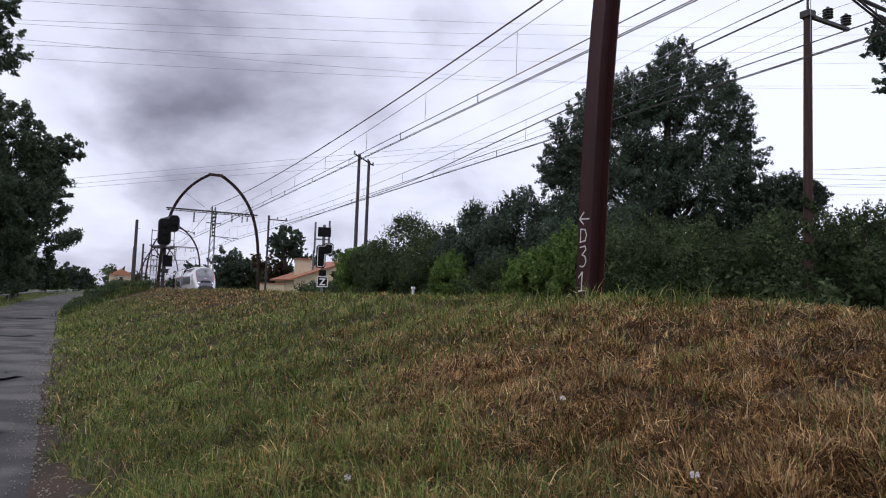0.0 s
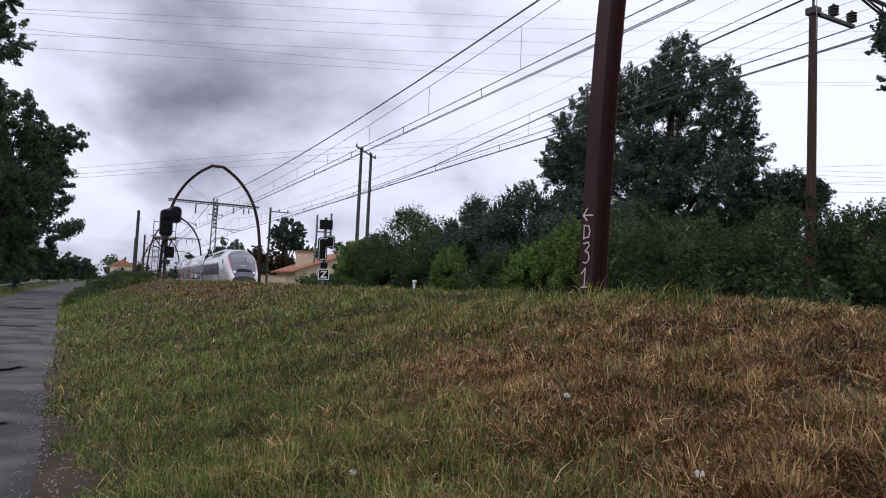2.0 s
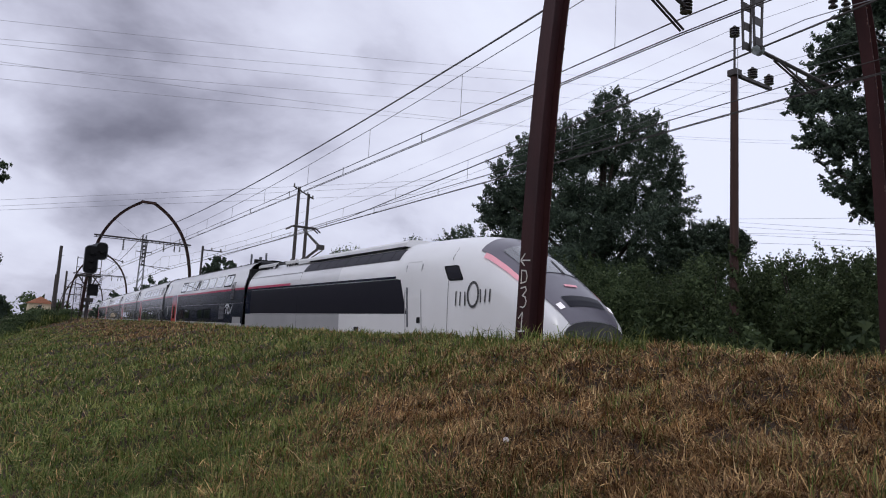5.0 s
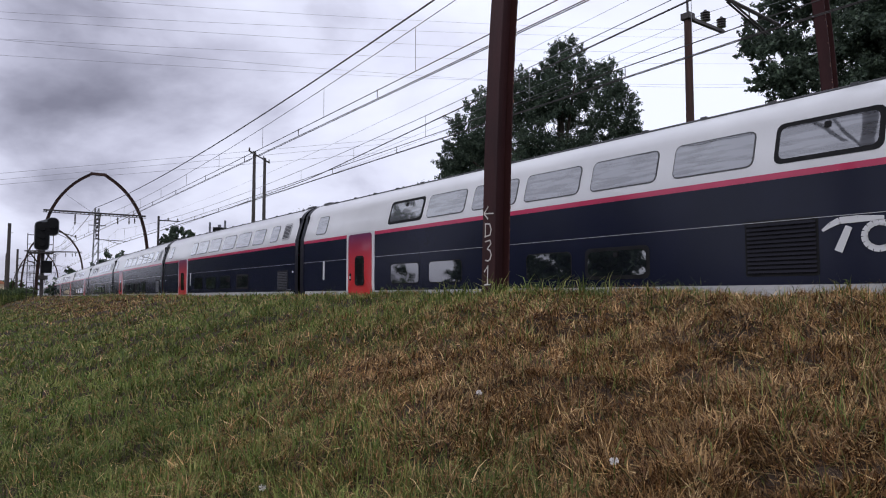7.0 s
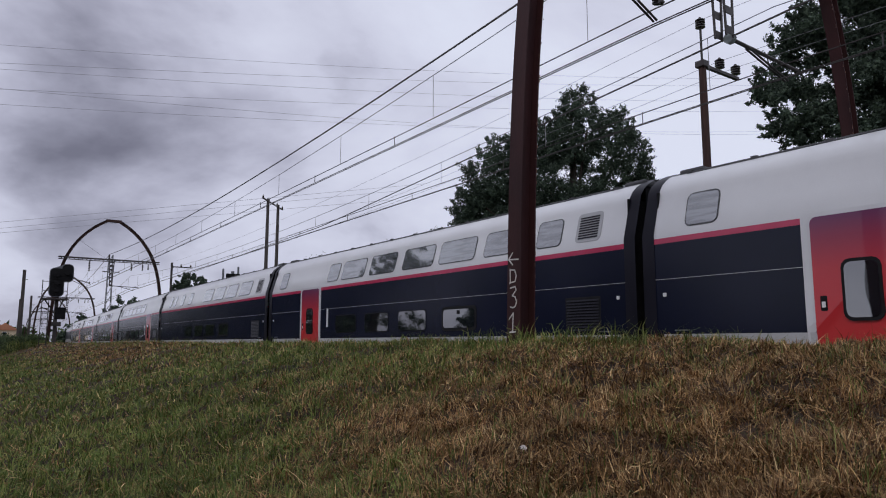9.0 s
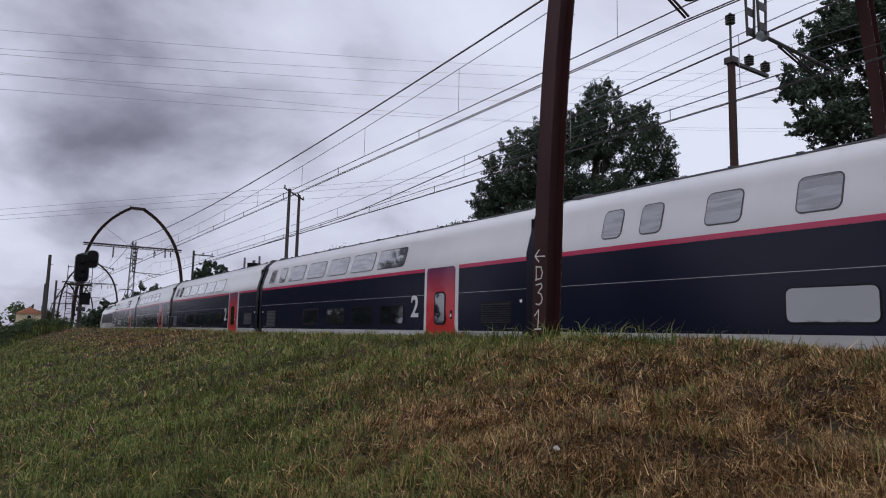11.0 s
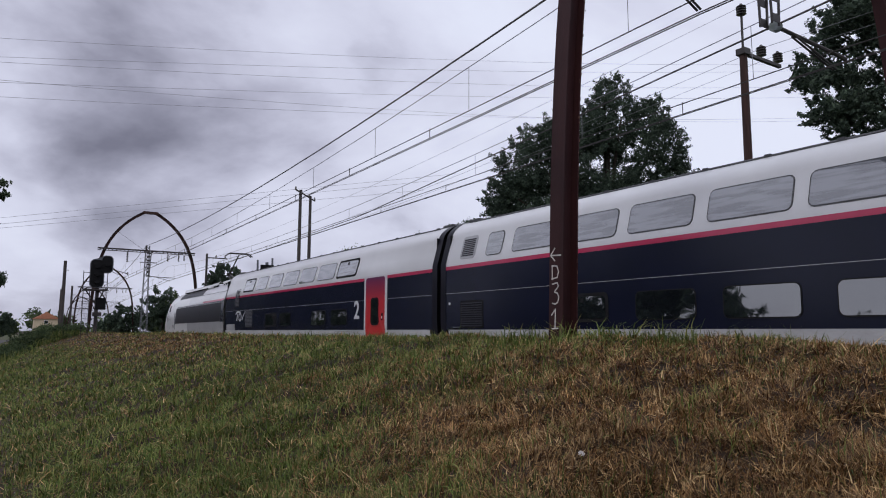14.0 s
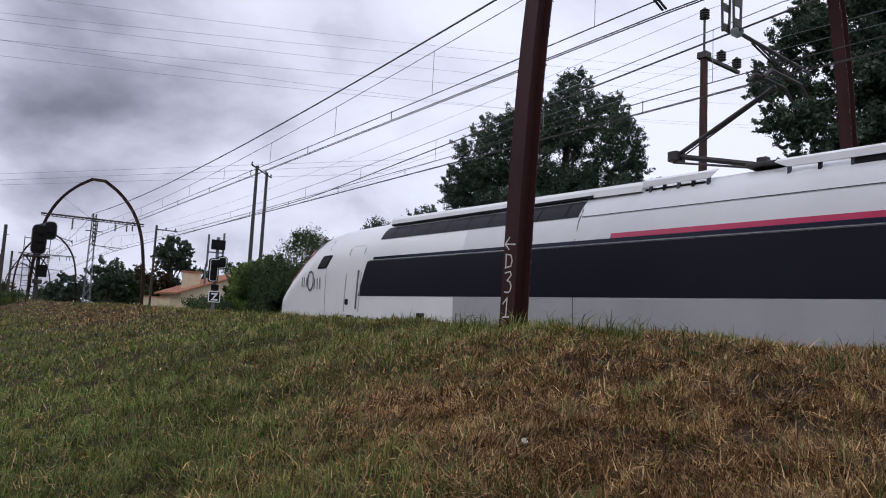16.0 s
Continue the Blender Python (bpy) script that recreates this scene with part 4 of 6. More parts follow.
def build_planting():
    # great oak behind the line
    oak = [(24.4, 21.7, 14.0, 1.2), (24.2, 21.8, 12.1, 2.1), (26.7, 20.7, 12.8, 1.3), (23.0, 24.1, 11.8, 1.8), (20.4, 25.1, 9.5, 2.0), (21.6, 24.8, 11.2, 1.6), (19.7, 26.0, 8.0, 1.5), (21.0, 25.4, 7.3, 2.4), (24.1, 22.6, 9.0, 3.0), (25.8, 19.8, 10.3, 2.0), (27.3, 19.9, 8.4, 1.8), (24.8, 20.3, 6.1, 3.0), (22.8, 23.5, 5.6, 3.3), (20.6, 26.0, 4.9, 1.9),
           (27.3, 19.0, 6.0, 1.5), (28.5, 17.8, 5.3, 1.1), (24.1, 23.9, 2.7, 3.4), (27.2, 21.5, 3.5, 3.0), (27.5, 18.3, 3.9, 1.7), (27.9, 17.5, 5.9, 1.3), (28.4, 16.8, 6.2, 1.0), (28.6, 16.4, 5.5, 1.1), (27.6, 17.8, 5.2, 1.5), (28.8, 16.1, 5.9, 0.7)]
    build_tree("oak_tree", "large dark oak tree behind the railway", (24.6, 22.6, -0.3), oak, 380000, 0.060, OAK, 11, k=44, share=0.33, limbs=16, trunk_r=0.34)
    beech = [(25.9, 10.6, 12.1, 1.1), (26.7, 9.4, 14.0, 1.5), (25.9, 9.5, 10.4, 1.7), (26.2, 8.4, 8.1, 1.6), (27.6, 8.2, 7.0, 1.4), (27.2, 6.9, 10.7, 3.1), (28.0, 6.2, 14.5, 3.4), (27.3, 8.7, 15.6, 1.2), (29.3, 5.2, 7.7, 3.8), (30.3, 3.2, 12.6, 4.8), (30.2, 5.2, 18.7, 4.0)]
    build_tree("beech_tree", "broad dark tree overhanging the line", (33.5, 3.5, -0.3), beech, 215000, 0.084, OAK, 21, k=36, share=0.32, limbs=11, trunk_r=0.5)
    # hedge along the far side of the line
    rows = [("dark hedge shrub beside the railway", 15.2, 42.5, 4.6, 5, 4.2, HEDGE), ("tall dark hedge shrub beside the railway", 15.4, 37.5, 5, 5.5, 5.6, HEDGE), ("dark hedge shrub with a rounded top", 15.6, 33, 4.6, 4.8, 4.6, HEDGE),
            ("dense dark hedge shrub by the railway", 16.2, 29.2, 4.6, 4.6, 5.9, OAK), ("dense dark hedge shrub by the railway", 17, 25.2, 5, 4.8, 6.6, OAK), ("dense dark hedge shrub by the railway", 18, 21, 5, 5, 6.0, OAK),
            ("green bramble hedge along the railway", 14.8, 17.8, 4.0, 4.4, 3.6, HEDGE), ("green bramble hedge along the railway", 15.0, 14.4, 4.2, 4.4, 3.9, HEDGE), ("green bramble hedge along the railway", 15.2, 11.2, 4.2, 4.2, 3.4, HEDGE), ("green bramble hedge along the railway", 15.4, 8.2, 4.2, 4.4, 3.5, HEDGE),
            ("green bramble hedge along the railway", 15.6, 5.0, 4.4, 4.4, 3.3, HEDGE), ("green bramble hedge along the railway", 15.8, 1.6, 4.4, 4.6, 3.2, HEDGE), ("green bramble hedge along the railway", 16.0, -2.0, 4.6, 4.8, 3.3, HEDGE), ("green bramble hedge along the railway", 16.4, -6.0, 4.6, 4.8, 3.4, HEDGE),
            ("bright green shrub in front of the hedge", 12.9, 16.4, 2.0, 2.1, 3.3, BRIGHT), ("low bright green shrub in front of the hedge", 12.7, 18.3, 2.0, 1.9, 2.3, BRIGHT), ("low bright green shrub in front of the hedge", 12.9, 20.0, 1.7, 1.8, 1.8, BRIGHT), ("small bright green shrub in front of the hedge", 12.7, 26.6, 1.7, 1.9, 2.4, BRIGHT), ("bright green shrub near the signal", 13.8, 43.5, 2.6, 2.8, 3.6, BRIGHT), ("low green shrub in front of the hedge", 13.0, 21.4, 2.4, 2.6, 2.2, HEDGE),
            ("low green shrub in front of the hedge", 13.0, 30.4, 2.4, 2.8, 2.4, HEDGE), ("low green shrub in front of the hedge", 13.0, 34.4, 2.4, 2.8, 2.2, HEDGE)]
    for i, (lab, x, y, w, d, h, m_) in enumerate(rows):
        build_bush(lab, x, y, -0.35, w * 1.12, d * 1.15, h * (1.07 if y > 31 or y < 6 else 1.0), (50000 if m_ is OAK else 29000) if y < 32 else 23000, (0.052 if y < 32 else 0.072) * (1.3 if m_ is OAK else 1.0), m_, 100 + i)
    rng = np.random.default_rng(66)
    cl = [(13.3 + rng.normal(0, 0.5) + float(off(y)), y, rng.uniform(-0.3, 0.6), rng.uniform(0.35, 0.7)) for y in np.linspace(-12, 60, 240)]
    cl += [(18.5 + rng.normal(0, 0.8) + float(off(y)), y, rng.uniform(-0.2, 1.6 if y < 15 else 3.0), rng.uniform(0.6, 1.1)) for y in np.linspace(-14, 60, 260)]
    v, t = leaf_soup(cl, 75000, 0.095, 67)
    tagged(tri_soup("undergrowth", v, t, HEDGE), "low bramble undergrowth at the foot of the hedge", "undergrowth", kind="stuff")
    # pale willows beyond the hedge
    for i, (x, y, r) in enumerate(((33, 11.5, 2.4), (38, 10.0, 3.0), (42, 6.0, 2.6), (36, 15, 2.6), (31, 14, 2.2))):
        build_tree("willow_tree", "pale rounded willow beyond the hedge", (x, y, -0.3), [(x, y, 3.2, r), (x + 1, y - 1, 2.2, r), (x - 1, y + 1, 2.4, r * 0.9)], 18000, 0.075, HEDGE, 200 + i, k=12, limbs=3, trunk_r=0.15, group="willows")
    # lane side: tall trees
    t1 = [(-10.0, 56, 3.5, 4.6), (-9.6, 57, 8.0, 4.0), (-10.8, 56, 11.4, 3.2), (-7.4, 57, 10.2, 1.6), (-6.2, 57, 10.8, 1.2), (-7.6, 57, 7.6, 1.6), (-10.8, 57, 2.0, 2.4)]
    build_tree("roadside_tree", "tall dark tree beside the lane", (-11.0, 56, -1.6), t1, 62000, 0.12, ASH_HAZED, 31, k=18, trunk_r=0.35, group="trees beside the lane")
    for i, (x, y, h) in enumerate(((-14.6, 78, 15.0), (-14.0, 96, 15.5), (-13.0, 117, 15.0))):
        lb = [(x, y, h * 0.80, 2.7), (x + 1.2, y, h * 0.62, 3.0), (x - 1.6, y + 1, h * 0.60, 3.2), (x, y, h * 0.40, 3.6), (x + 0.6, y, h * 0.20, 3.4), (x - 1, y, 0.6, 2.6), (x + 1.2, y - 1, 0.0, 2.0)]
        build_tree("roadside_tree", "tall green tree behind the lane's railing", (x, y, -1.6), lb, 42000, 0.14, ASH_HAZED, 340 + i, k=18, trunk_r=0.3, group="trees beside the lane")
    t2 = [(-14.5, 46, 5.0, 4.5), (-14.0, 46.5, 10.0, 4.4), (-14.2, 46, 14.5, 3.6), (-13.0, 46, 17.5, 2.2), (-12.6, 47, 2.0, 3.0), (-10.6, 47, 15.0, 1.8), (-10.8, 47, 18.3, 1.5), (-11.6, 47, 21.0, 1.5)]
    build_tree("roadside_tree", "tall dark tree beside the lane", (-14.5, 46, -1.6), t2, 60000, 0.13, ASH_HAZED, 32, k=18, trunk_r=0.35, group="trees beside the lane")
    for i, (x, y, r) in enumerate(((-13, 74, 3.4), (-14, 92, 4.0), (-11, 112, 3.0), (-8.5, 128, 2.6), (-7, 143, 3.0), (-14, 130, 5.0), (-20, 100, 6), (-22, 70, 6), (-4, 165, 3.0), (-3, 196, 3.2))):
        build_tree("lane_tree", "leafy tree along the far lane", (x, y, -1.6), [(x, y, r * 0.9 - 1.2, r), (x + 0.6 * r, y, r * 0.6 - 1.2, r * 0.7), (x - 0.5 * r, y, r * 0.7 - 1.0, r * 0.7)], 7000, 0.2, HEDGE if i % 2 else OAK, 300 + i, k=12, limbs=3, trunk_r=0.18, group="trees beside the lane")
    # unseen trees on the west side of the lane, added for the coaches to mirror
    for i, (x, y, r) in enumerate(((-15, 28, 3.4), (-16, 20, 3.8), (-15, -4, 3.4), (-16, -12, 3.8), (-15.5, -20, 3.4), (-16, -29, 3.8), (-16, -39, 4.2), (-17, -50, 4.2))):
        build_tree("lane_tree", "unseen leafy tree west of the lane, added for reflections", (x, y, -1.6), [(x, y, r * 0.8 - 1.0, r), (x, y + 0.8 * r, r * 0.5 - 1.2, r * 0.8), (x, y - 0.8 * r, r * 0.6 - 1.2, r * 0.8), (x, y, r * 1.5 - 1, r * 0.7)], 8000, 0.26, OAK, 350 + i, k=12, limbs=3, trunk_r=0.2, group="trees beside the lane")
    # wood behind the house
    dome = [(29.8, 120, 9.6, 3.0), (28.4, 120, 8.2, 2.4), (31.4, 120, 8.4, 2.4)]
    build_tree("stone_pine", "round-topped dark pine behind the house", (29.8, 120, -0.5), dome, 26000, 0.13, OAK, 41, k=24, share=0.26, trunk_r=0.3)
    for i, (x, y, z, r, m_) in enumerate(((17.5, 110, 4.2, 3.0, OAK), (20.0, 112, 2.6, 3.2, HEDGE), (25.5, 118, 4.2, 3.6, RUSTY), (33, 122, 4.5, 4.0, OAK), (37, 118, 4.0, 4.0, HEDGE), (40, 110, 4.2, 4.0, HEDGE), (15, 130, 2.0, 3.0, OAK), (36, 100, 4.0, 3.5, HEDGE), (30, 80, 3.2, 3.4, HEDGE), (27, 68, 3.2, 3.0, HEDGE), (22, 60, 2.6, 2.8, HEDGE), (34, 62, 4.0, 3.4, OAK))):
        build_tree("wood_tree", "dense tree of the wood behind the house", (x, y, -0.5), [(x, y, z, r), (x + 0.7 * r, y, z - 0.3 * r, r * 0.7), (x - 0.7 * r, y, z - 0.4 * r, r * 0.7), (x, y, z * 0.4, r * 0.9)], 8000, 0.2, m_, 400 + i, k=12, limbs=3, trunk_r=0.2, group="trees behind the house")
    # far wood that closes the horizon
    rng = np.random.default_rng(9)
    cl = []
    for k in range(420):
        a = rng.uniform(0, math.tau)
        q = rng.uniform(260, 330)
        cl.append((q * math.sin(a), q * math.cos(a), rng.uniform(-1, 4.5), rng.uniform(3, 6)))
    v, t = leaf_soup(cl, 42000, 1.05, 77)
    ob = tri_soup("far_woods", v, t, HEDGE)
    tagged(ob, "distant belt of woods along the horizon", "woods", kind="stuff")


build_planting()


def build_lane_edge():
    g = thing("lane_railing", "pale low railing beside the lane", "railing", m=pose(0, 0, 0))
    ys = np.linspace(20, 150, 40)
    part("top_rail", tubes(([(-9.6 + float(road_off(y)), y, -1.05) for y in ys], 0.05), sides=6), GREYSTEEL, g)
    first = None
    for y in ys[::2]:
        p = part("rail_post", tubes(([(-9.6 + float(road_off(y)), y, -1.7), (-9.6 + float(road_off(y)), y, -1.05)], 0.04)), GREYSTEEL, g)
    m = thing("marker_post", "short white kilometre post beside the track", "marker post", m=pose(11.0, 27.5, 0))
    part("shaft", boxes((-0.06, 0.06, -0.06, 0.06, -0.9, 0.2), bevel=0.015), WHITE, m)
    part("cap", boxes((-0.1, 0.1, -0.1, 0.1, 0.2, 0.34), bevel=0.03), WHITE, m)


build_lane_edge()


# ---- the train ----
L_END, L_MID, L_POWER = 21.845, 18.7, 22.15


def coach_hw(y, z):
    """Half the width of a coach at height z over the rail."""
    if z <= 2.76:
        return 1.45 - 0.05 * max(0.0, (0.95 - z) / 0.4)
    if z <= 3.5:
        return 1.45 - 0.28 * (z - 2.76)
    return 1.2428 * max(0.0, 1 - ((z - 3.5) / 0.66) ** 1.9) ** 0.52


def nose_w(y):
    return float(np.interp(y, [0, 0.12, 0.4, 1.0, 2.2, 3.5, 5.0, 6.5], [0.98, 1.10, 1.20, 1.29, 1.37, 1.42, 1.445, 1.45]))


def nose_top(y):
    return float(np.interp(y, [0, 0.12, 0.4, 1.2, 2.0, 2.7, 3.2, 3.8, 4.8, 6.5, 8.0, 30], [1.30, 1.52, 1.80, 2.42, 3.0, 3.42, 3.60, 3.70, 3.76, 3.79, 3.80, 3.80]))


def power_hw(y, z):
    zt, w = nose_top(y), nose_w(y)
    zm = 0.5 + 0.50 * (zt - 0.5)
    if z <= zm:
        return w * (1 - 0.06 * ((zm - z) / zm) ** 2)
    return w * max(0.0, 1 - min(1.0, (z - zm) / (zt - zm)) ** 2.5) ** 0.42


def on_side(parent, k):
    return parent[k] if isinstance(parent, list) else parent


def skin(name, hw, ys, zs, material, parent, lift=0.0, label="", smooth=True, joined=False):
    """Strips of the car's two sides (or, joined, one sheet over its top): ys along the car, zs up it, or a function of y."""
    rows = [(y, list(zs(y) if callable(zs) else zs)) for y in ys]
    made = []
    for s in (0,) if joined else (-1, 1):
        verts, faces = [], []
        for y, zz in rows:
            if joined:
                ring = [(-hw(y, z) - lift, y, z) for z in zz] + [(hw(y, z) + lift, y, z) for z in zz[-2::-1]]
            else:
                ring = [(s * (hw(y, z) + lift), y, z) for z in zz]
            verts += ring
        n = len(ring)
        for j in range(len(rows) - 1):
            for i in range(n - 1):
                a = j * n + i
                q = (a, a + 1, a + n + 1, a + n)
                faces.append(q if s > 0 else q[::-1])
        made.append(add_mesh(name, verts, faces, material, on_side(parent, 0 if s < 1 else 1), label, smooth))
    return made[0] if joined else made


def panel(name, hw, y0, y1, z0, z1, r, material, parent, lift, label="", sides=(-1, 1), slant=0.0, smooth=False):
    """Rounded panels set proud of the sides, with an edge that returns into them."""
    made = []
    for s in sides:
        verts, faces, ring = [], [], []
        for cy, cz, a0 in ((y1 - r, z1 - r, 0), (y0 + r, z1 - r, 90), (y0 + r, z0 + r, 180), (y1 - r, z0 + r, 270)):
            for k in range(4):
                a = radians(a0 + 30 * k)
                ring.append((cy + r * math.cos(a), cz + r * math.sin(a)))
        cuts = [z for z in (0.95, 1.9, 2.76, 3.5) if z0 + r < z < z1 - r]
        ring = ring[:4] + ring[4:8] + [(y0, z) for z in cuts[::-1]] + ring[8:16] + [(y1, z) for z in cuts]
        n = len(ring)
        for q in (-0.07, lift):
            for y, z in ring:
                yy = y + slant * (z - z0)
                verts.append((s * (hw(yy, z) + q), yy, z))
        yc, zc = (y0 + y1) / 2 + slant * (z1 - z0) / 2, (z0 + z1) / 2
        verts.append((s * (hw(yc, zc) + lift), yc, zc))
        for k in range(n):
            k2 = (k + 1) % n
            f = [(n + k, n + k2, 2 * n), (k, k2, n + k2, n + k)]
            faces += [t[::-1] if s > 0 else t for t in f]
        made.append(add_mesh(name, verts, faces, material, on_side(parent, 0 if s < 0 else 1), label, smooth))
    return made


def louvre(name, hw, y0, y1, z0, z1, n, material, parent, label=""):
    if name == "vent_grille":
        panel("vent_backing", hw, y0 - 0.04, y1 + 0.04, z0 - 0.04, z1 + 0.04, 0.03, RUBBER, parent, 0.003)
    for s in (-1, 1):
        bm = bmesh.new()
        for k in range(n):
            z = z0 + (z1 - z0) * (k + 0.15) / n
            h = (z1 - z0) / n * 0.6
            x = hw((y0 + y1) / 2, z)
            vs = [bm.verts.new(p) for p in ((s * (x + 0.004), y0, z + h), (s * (x + 0.004), y1, z + h), (s * (x + 0.024), y1, z), (s * (x + 0.024), y0, z), (s * x, y0, z), (s * x, y1, z))]
            bm.faces.new(vs[:4])
            bm.faces.new((vs[3], vs[2], vs[5], vs[4]))
        part(name, bm, material, on_side(parent, 0 if s < 0 else 1), label)


def window(hw, y0, y1, z0, z1, parent, opening=False, lower=False, side=(-1, 1)):
    fr = panel("window", hw, *((y0 - 0.045, y1 + 0.045, z0 - 0.045, z1 + 0.045) if opening else (y0 - 0.022, y1 + 0.022, z0 - 0.022, z1 + 0.022)), 0.12, RUBBER if (opening or lower) else TR_ROOF, parent, 0.010, sides=side)
    panel("pane", hw, y0 + (0.03 if opening else 0), y1 - (0.03 if opening else 0), z0 + (0.03 if opening else 0), z1 - (0.03 if opening else 0), 0.10, GLASS_LO if lower else GLASS_UP, fr, 0.016, sides=side)
    if opening:
        ym = (y0 + y1) / 2
        panel("latch", hw, ym - 0.05, ym + 0.05, z1 - 0.16, z1 - 0.06, 0.02, RUBBER, fr, 0.03, sides=side)
    return fr


def side_door(_, y0, y1, parent, handle_at):
    """Plug door: pale frame, red leaf, tall dark window, handle box; the leaf stays upright to its head."""
    def hw(y, z):
        return coach_hw(y, min(z, 2.76)) - 0.03 * max(0.0, z - 2.76)
    fr = panel("door_frame", hw, y0 - 0.15, y1 + 0.15, 0.62, 2.735, 0.05, TR_SILVER, parent, 0.012, "silver door surround")
    dr = panel("door", hw, y0, y1, 0.66, 2.665, 0.10, TR_DOOR, parent, 0.030, "red door fading to violet at its head")
    ym = (y0 + y1) / 2
    wf = panel("door_window", hw, ym - 0.28, ym + 0.28, 1.06, 1.98, 0.13, RUBBER, dr, 0.038)
    panel("pane", hw, ym - 0.235, ym + 0.235, 1.11, 1.93, 0.10, GLASS_LO, wf, 0.044)
    hy = y0 + 0.14 if handle_at < 0 else y1 - 0.14
    hb = panel("handle_box", hw, hy - 0.05, hy + 0.05, 1.22, 1.45, 0.02, RUBBER, dr, 0.036)
    panel("handle", hw, hy - 0.025, hy + 0.025, 1.27, 1.36, 0.01, WHITE, hb, 0.05)
    return dr


def bogie(parent, y):
    b = part("bogie", boxes((-1.15, -0.95, y - 1.7, y + 1.7, 0.45, 0.75), (0.95, 1.15, y - 1.7, y + 1.7, 0.45, 0.75), (-1.0, 1.0, y - 0.3, y + 0.3, 0.45, 0.7), bevel=0.04), RUBBER, parent)
    for dy in (-1.5, 1.5):
        for sx in (-0.75, 0.75):
            bm = bmesh.new()
            bmesh.ops.create_cone(bm, cap_ends=True, segments=24, radius1=0.46, radius2=0.46, depth=0.13, matrix=Matrix.Translation((sx, y + dy, 0.46)) @ Matrix.Rotation(math.pi / 2, 4, "Y"))
            part("wheel", bm, RAILM, b)


def bellows(parent, y0, y1):
    """Ribbed gangway between two cars, hung on this one."""
    verts, faces = [], []
    ys = np.linspace(y0, y1, 9)
    zs = [0.75, 1.2, 2.0, 2.9, 3.3, 3.65, 3.85, 3.98]
    n = len(zs) * 2
    for j, y in enumerate(ys):
        q = 0.42 if j % 2 else 0.52
        for s, zz in ((-1, zs), (1, zs[::-1])):
            for z in zz:
                verts.append((s * max(coach_hw(0, z) - q, 0.2), y, z))
    for j in range(len(ys) - 1):
        for i in range(n):
            a, b = j * n + i, j * n + (i + 1) % n
            faces.append((a, b, b + n, a + n))
    add_mesh("gangway_bellows", verts, faces, RUBBER, parent, "black ribbed gangway")


def end_ring(parent, y0, y1):
    zs = [0.75, 1.2, 2.0, 2.76, 3.1, 3.5, 3.64, 3.77, 3.89, 3.98, 4.06]
    skin("end_fairing", coach_hw, [y0, (y0 + y1) / 2, y1], zs, TR_BAND, parent, 0.012, "dark end fairing")


def text_on_side(txt, parent, y, z, size, label):
    """Figures on the side that faces west, read from the lane: their run is towards -y."""
    letters("class_figure", txt, size, TR_SILVER, parent, pose(-(1.45 + 0.012), y, z, 90, 0, -90), label)


def ribbon(name, strokes, w, material, parent, x, label):
    bm = bmesh.new()
    for st in strokes:
        for (ya, za, wa), (yb, zb, wb) in zip(st, st[1:]):
            d = Vector((yb - ya, zb - za)).normalized()
            q = Vector((-d.y, d.x))
            vs = [(ya + q.x * wa, za + q.y * wa), (yb + q.x * wb, zb + q.y * wb), (yb - q.x * wb, zb - q.y * wb), (ya - q.x * wa, za - q.y * wa)]
            bm.faces.new([bm.verts.new((x(b, c), b, c)) for b, c in vs])
    return part(name, bm, material, parent, label)


def mark_swoosh(parent, y, z, flip):
    """Silver emblem reduced to plain strokes."""
    ring = [(-0.78 + 0.20 * math.cos(k * math.tau / 16), 0.20 + 0.19 * math.sin(k * math.tau / 16), 0.045) for k in range(17)]
    st = [[(0.0, 0.32, 0.02), (-0.12, 0.40, 0.04), (-0.25, 0.455, 0.05), (-0.5, 0.46, 0.05), (-0.85, 0.45, 0.03)], [(-0.38, 0.36, 0.05), (-0.22, 0.0, 0.06)], ring, [(-1.13, 0.04, 0.06), (-1.3, 0.22, 0.04), (-1.65, 0.5, 0.015)]]
    st = [[(y + a, z + b, w) for a, b, w in s] for s in st]
    ribbon("silver_emblem", st, 0, TR_SILVER, parent, lambda b, c: -1.466, "silver swept emblem of plain strokes")


UP0, UP1, LO0, LO1 = 2.86, 3.45, 1.10, 1.64


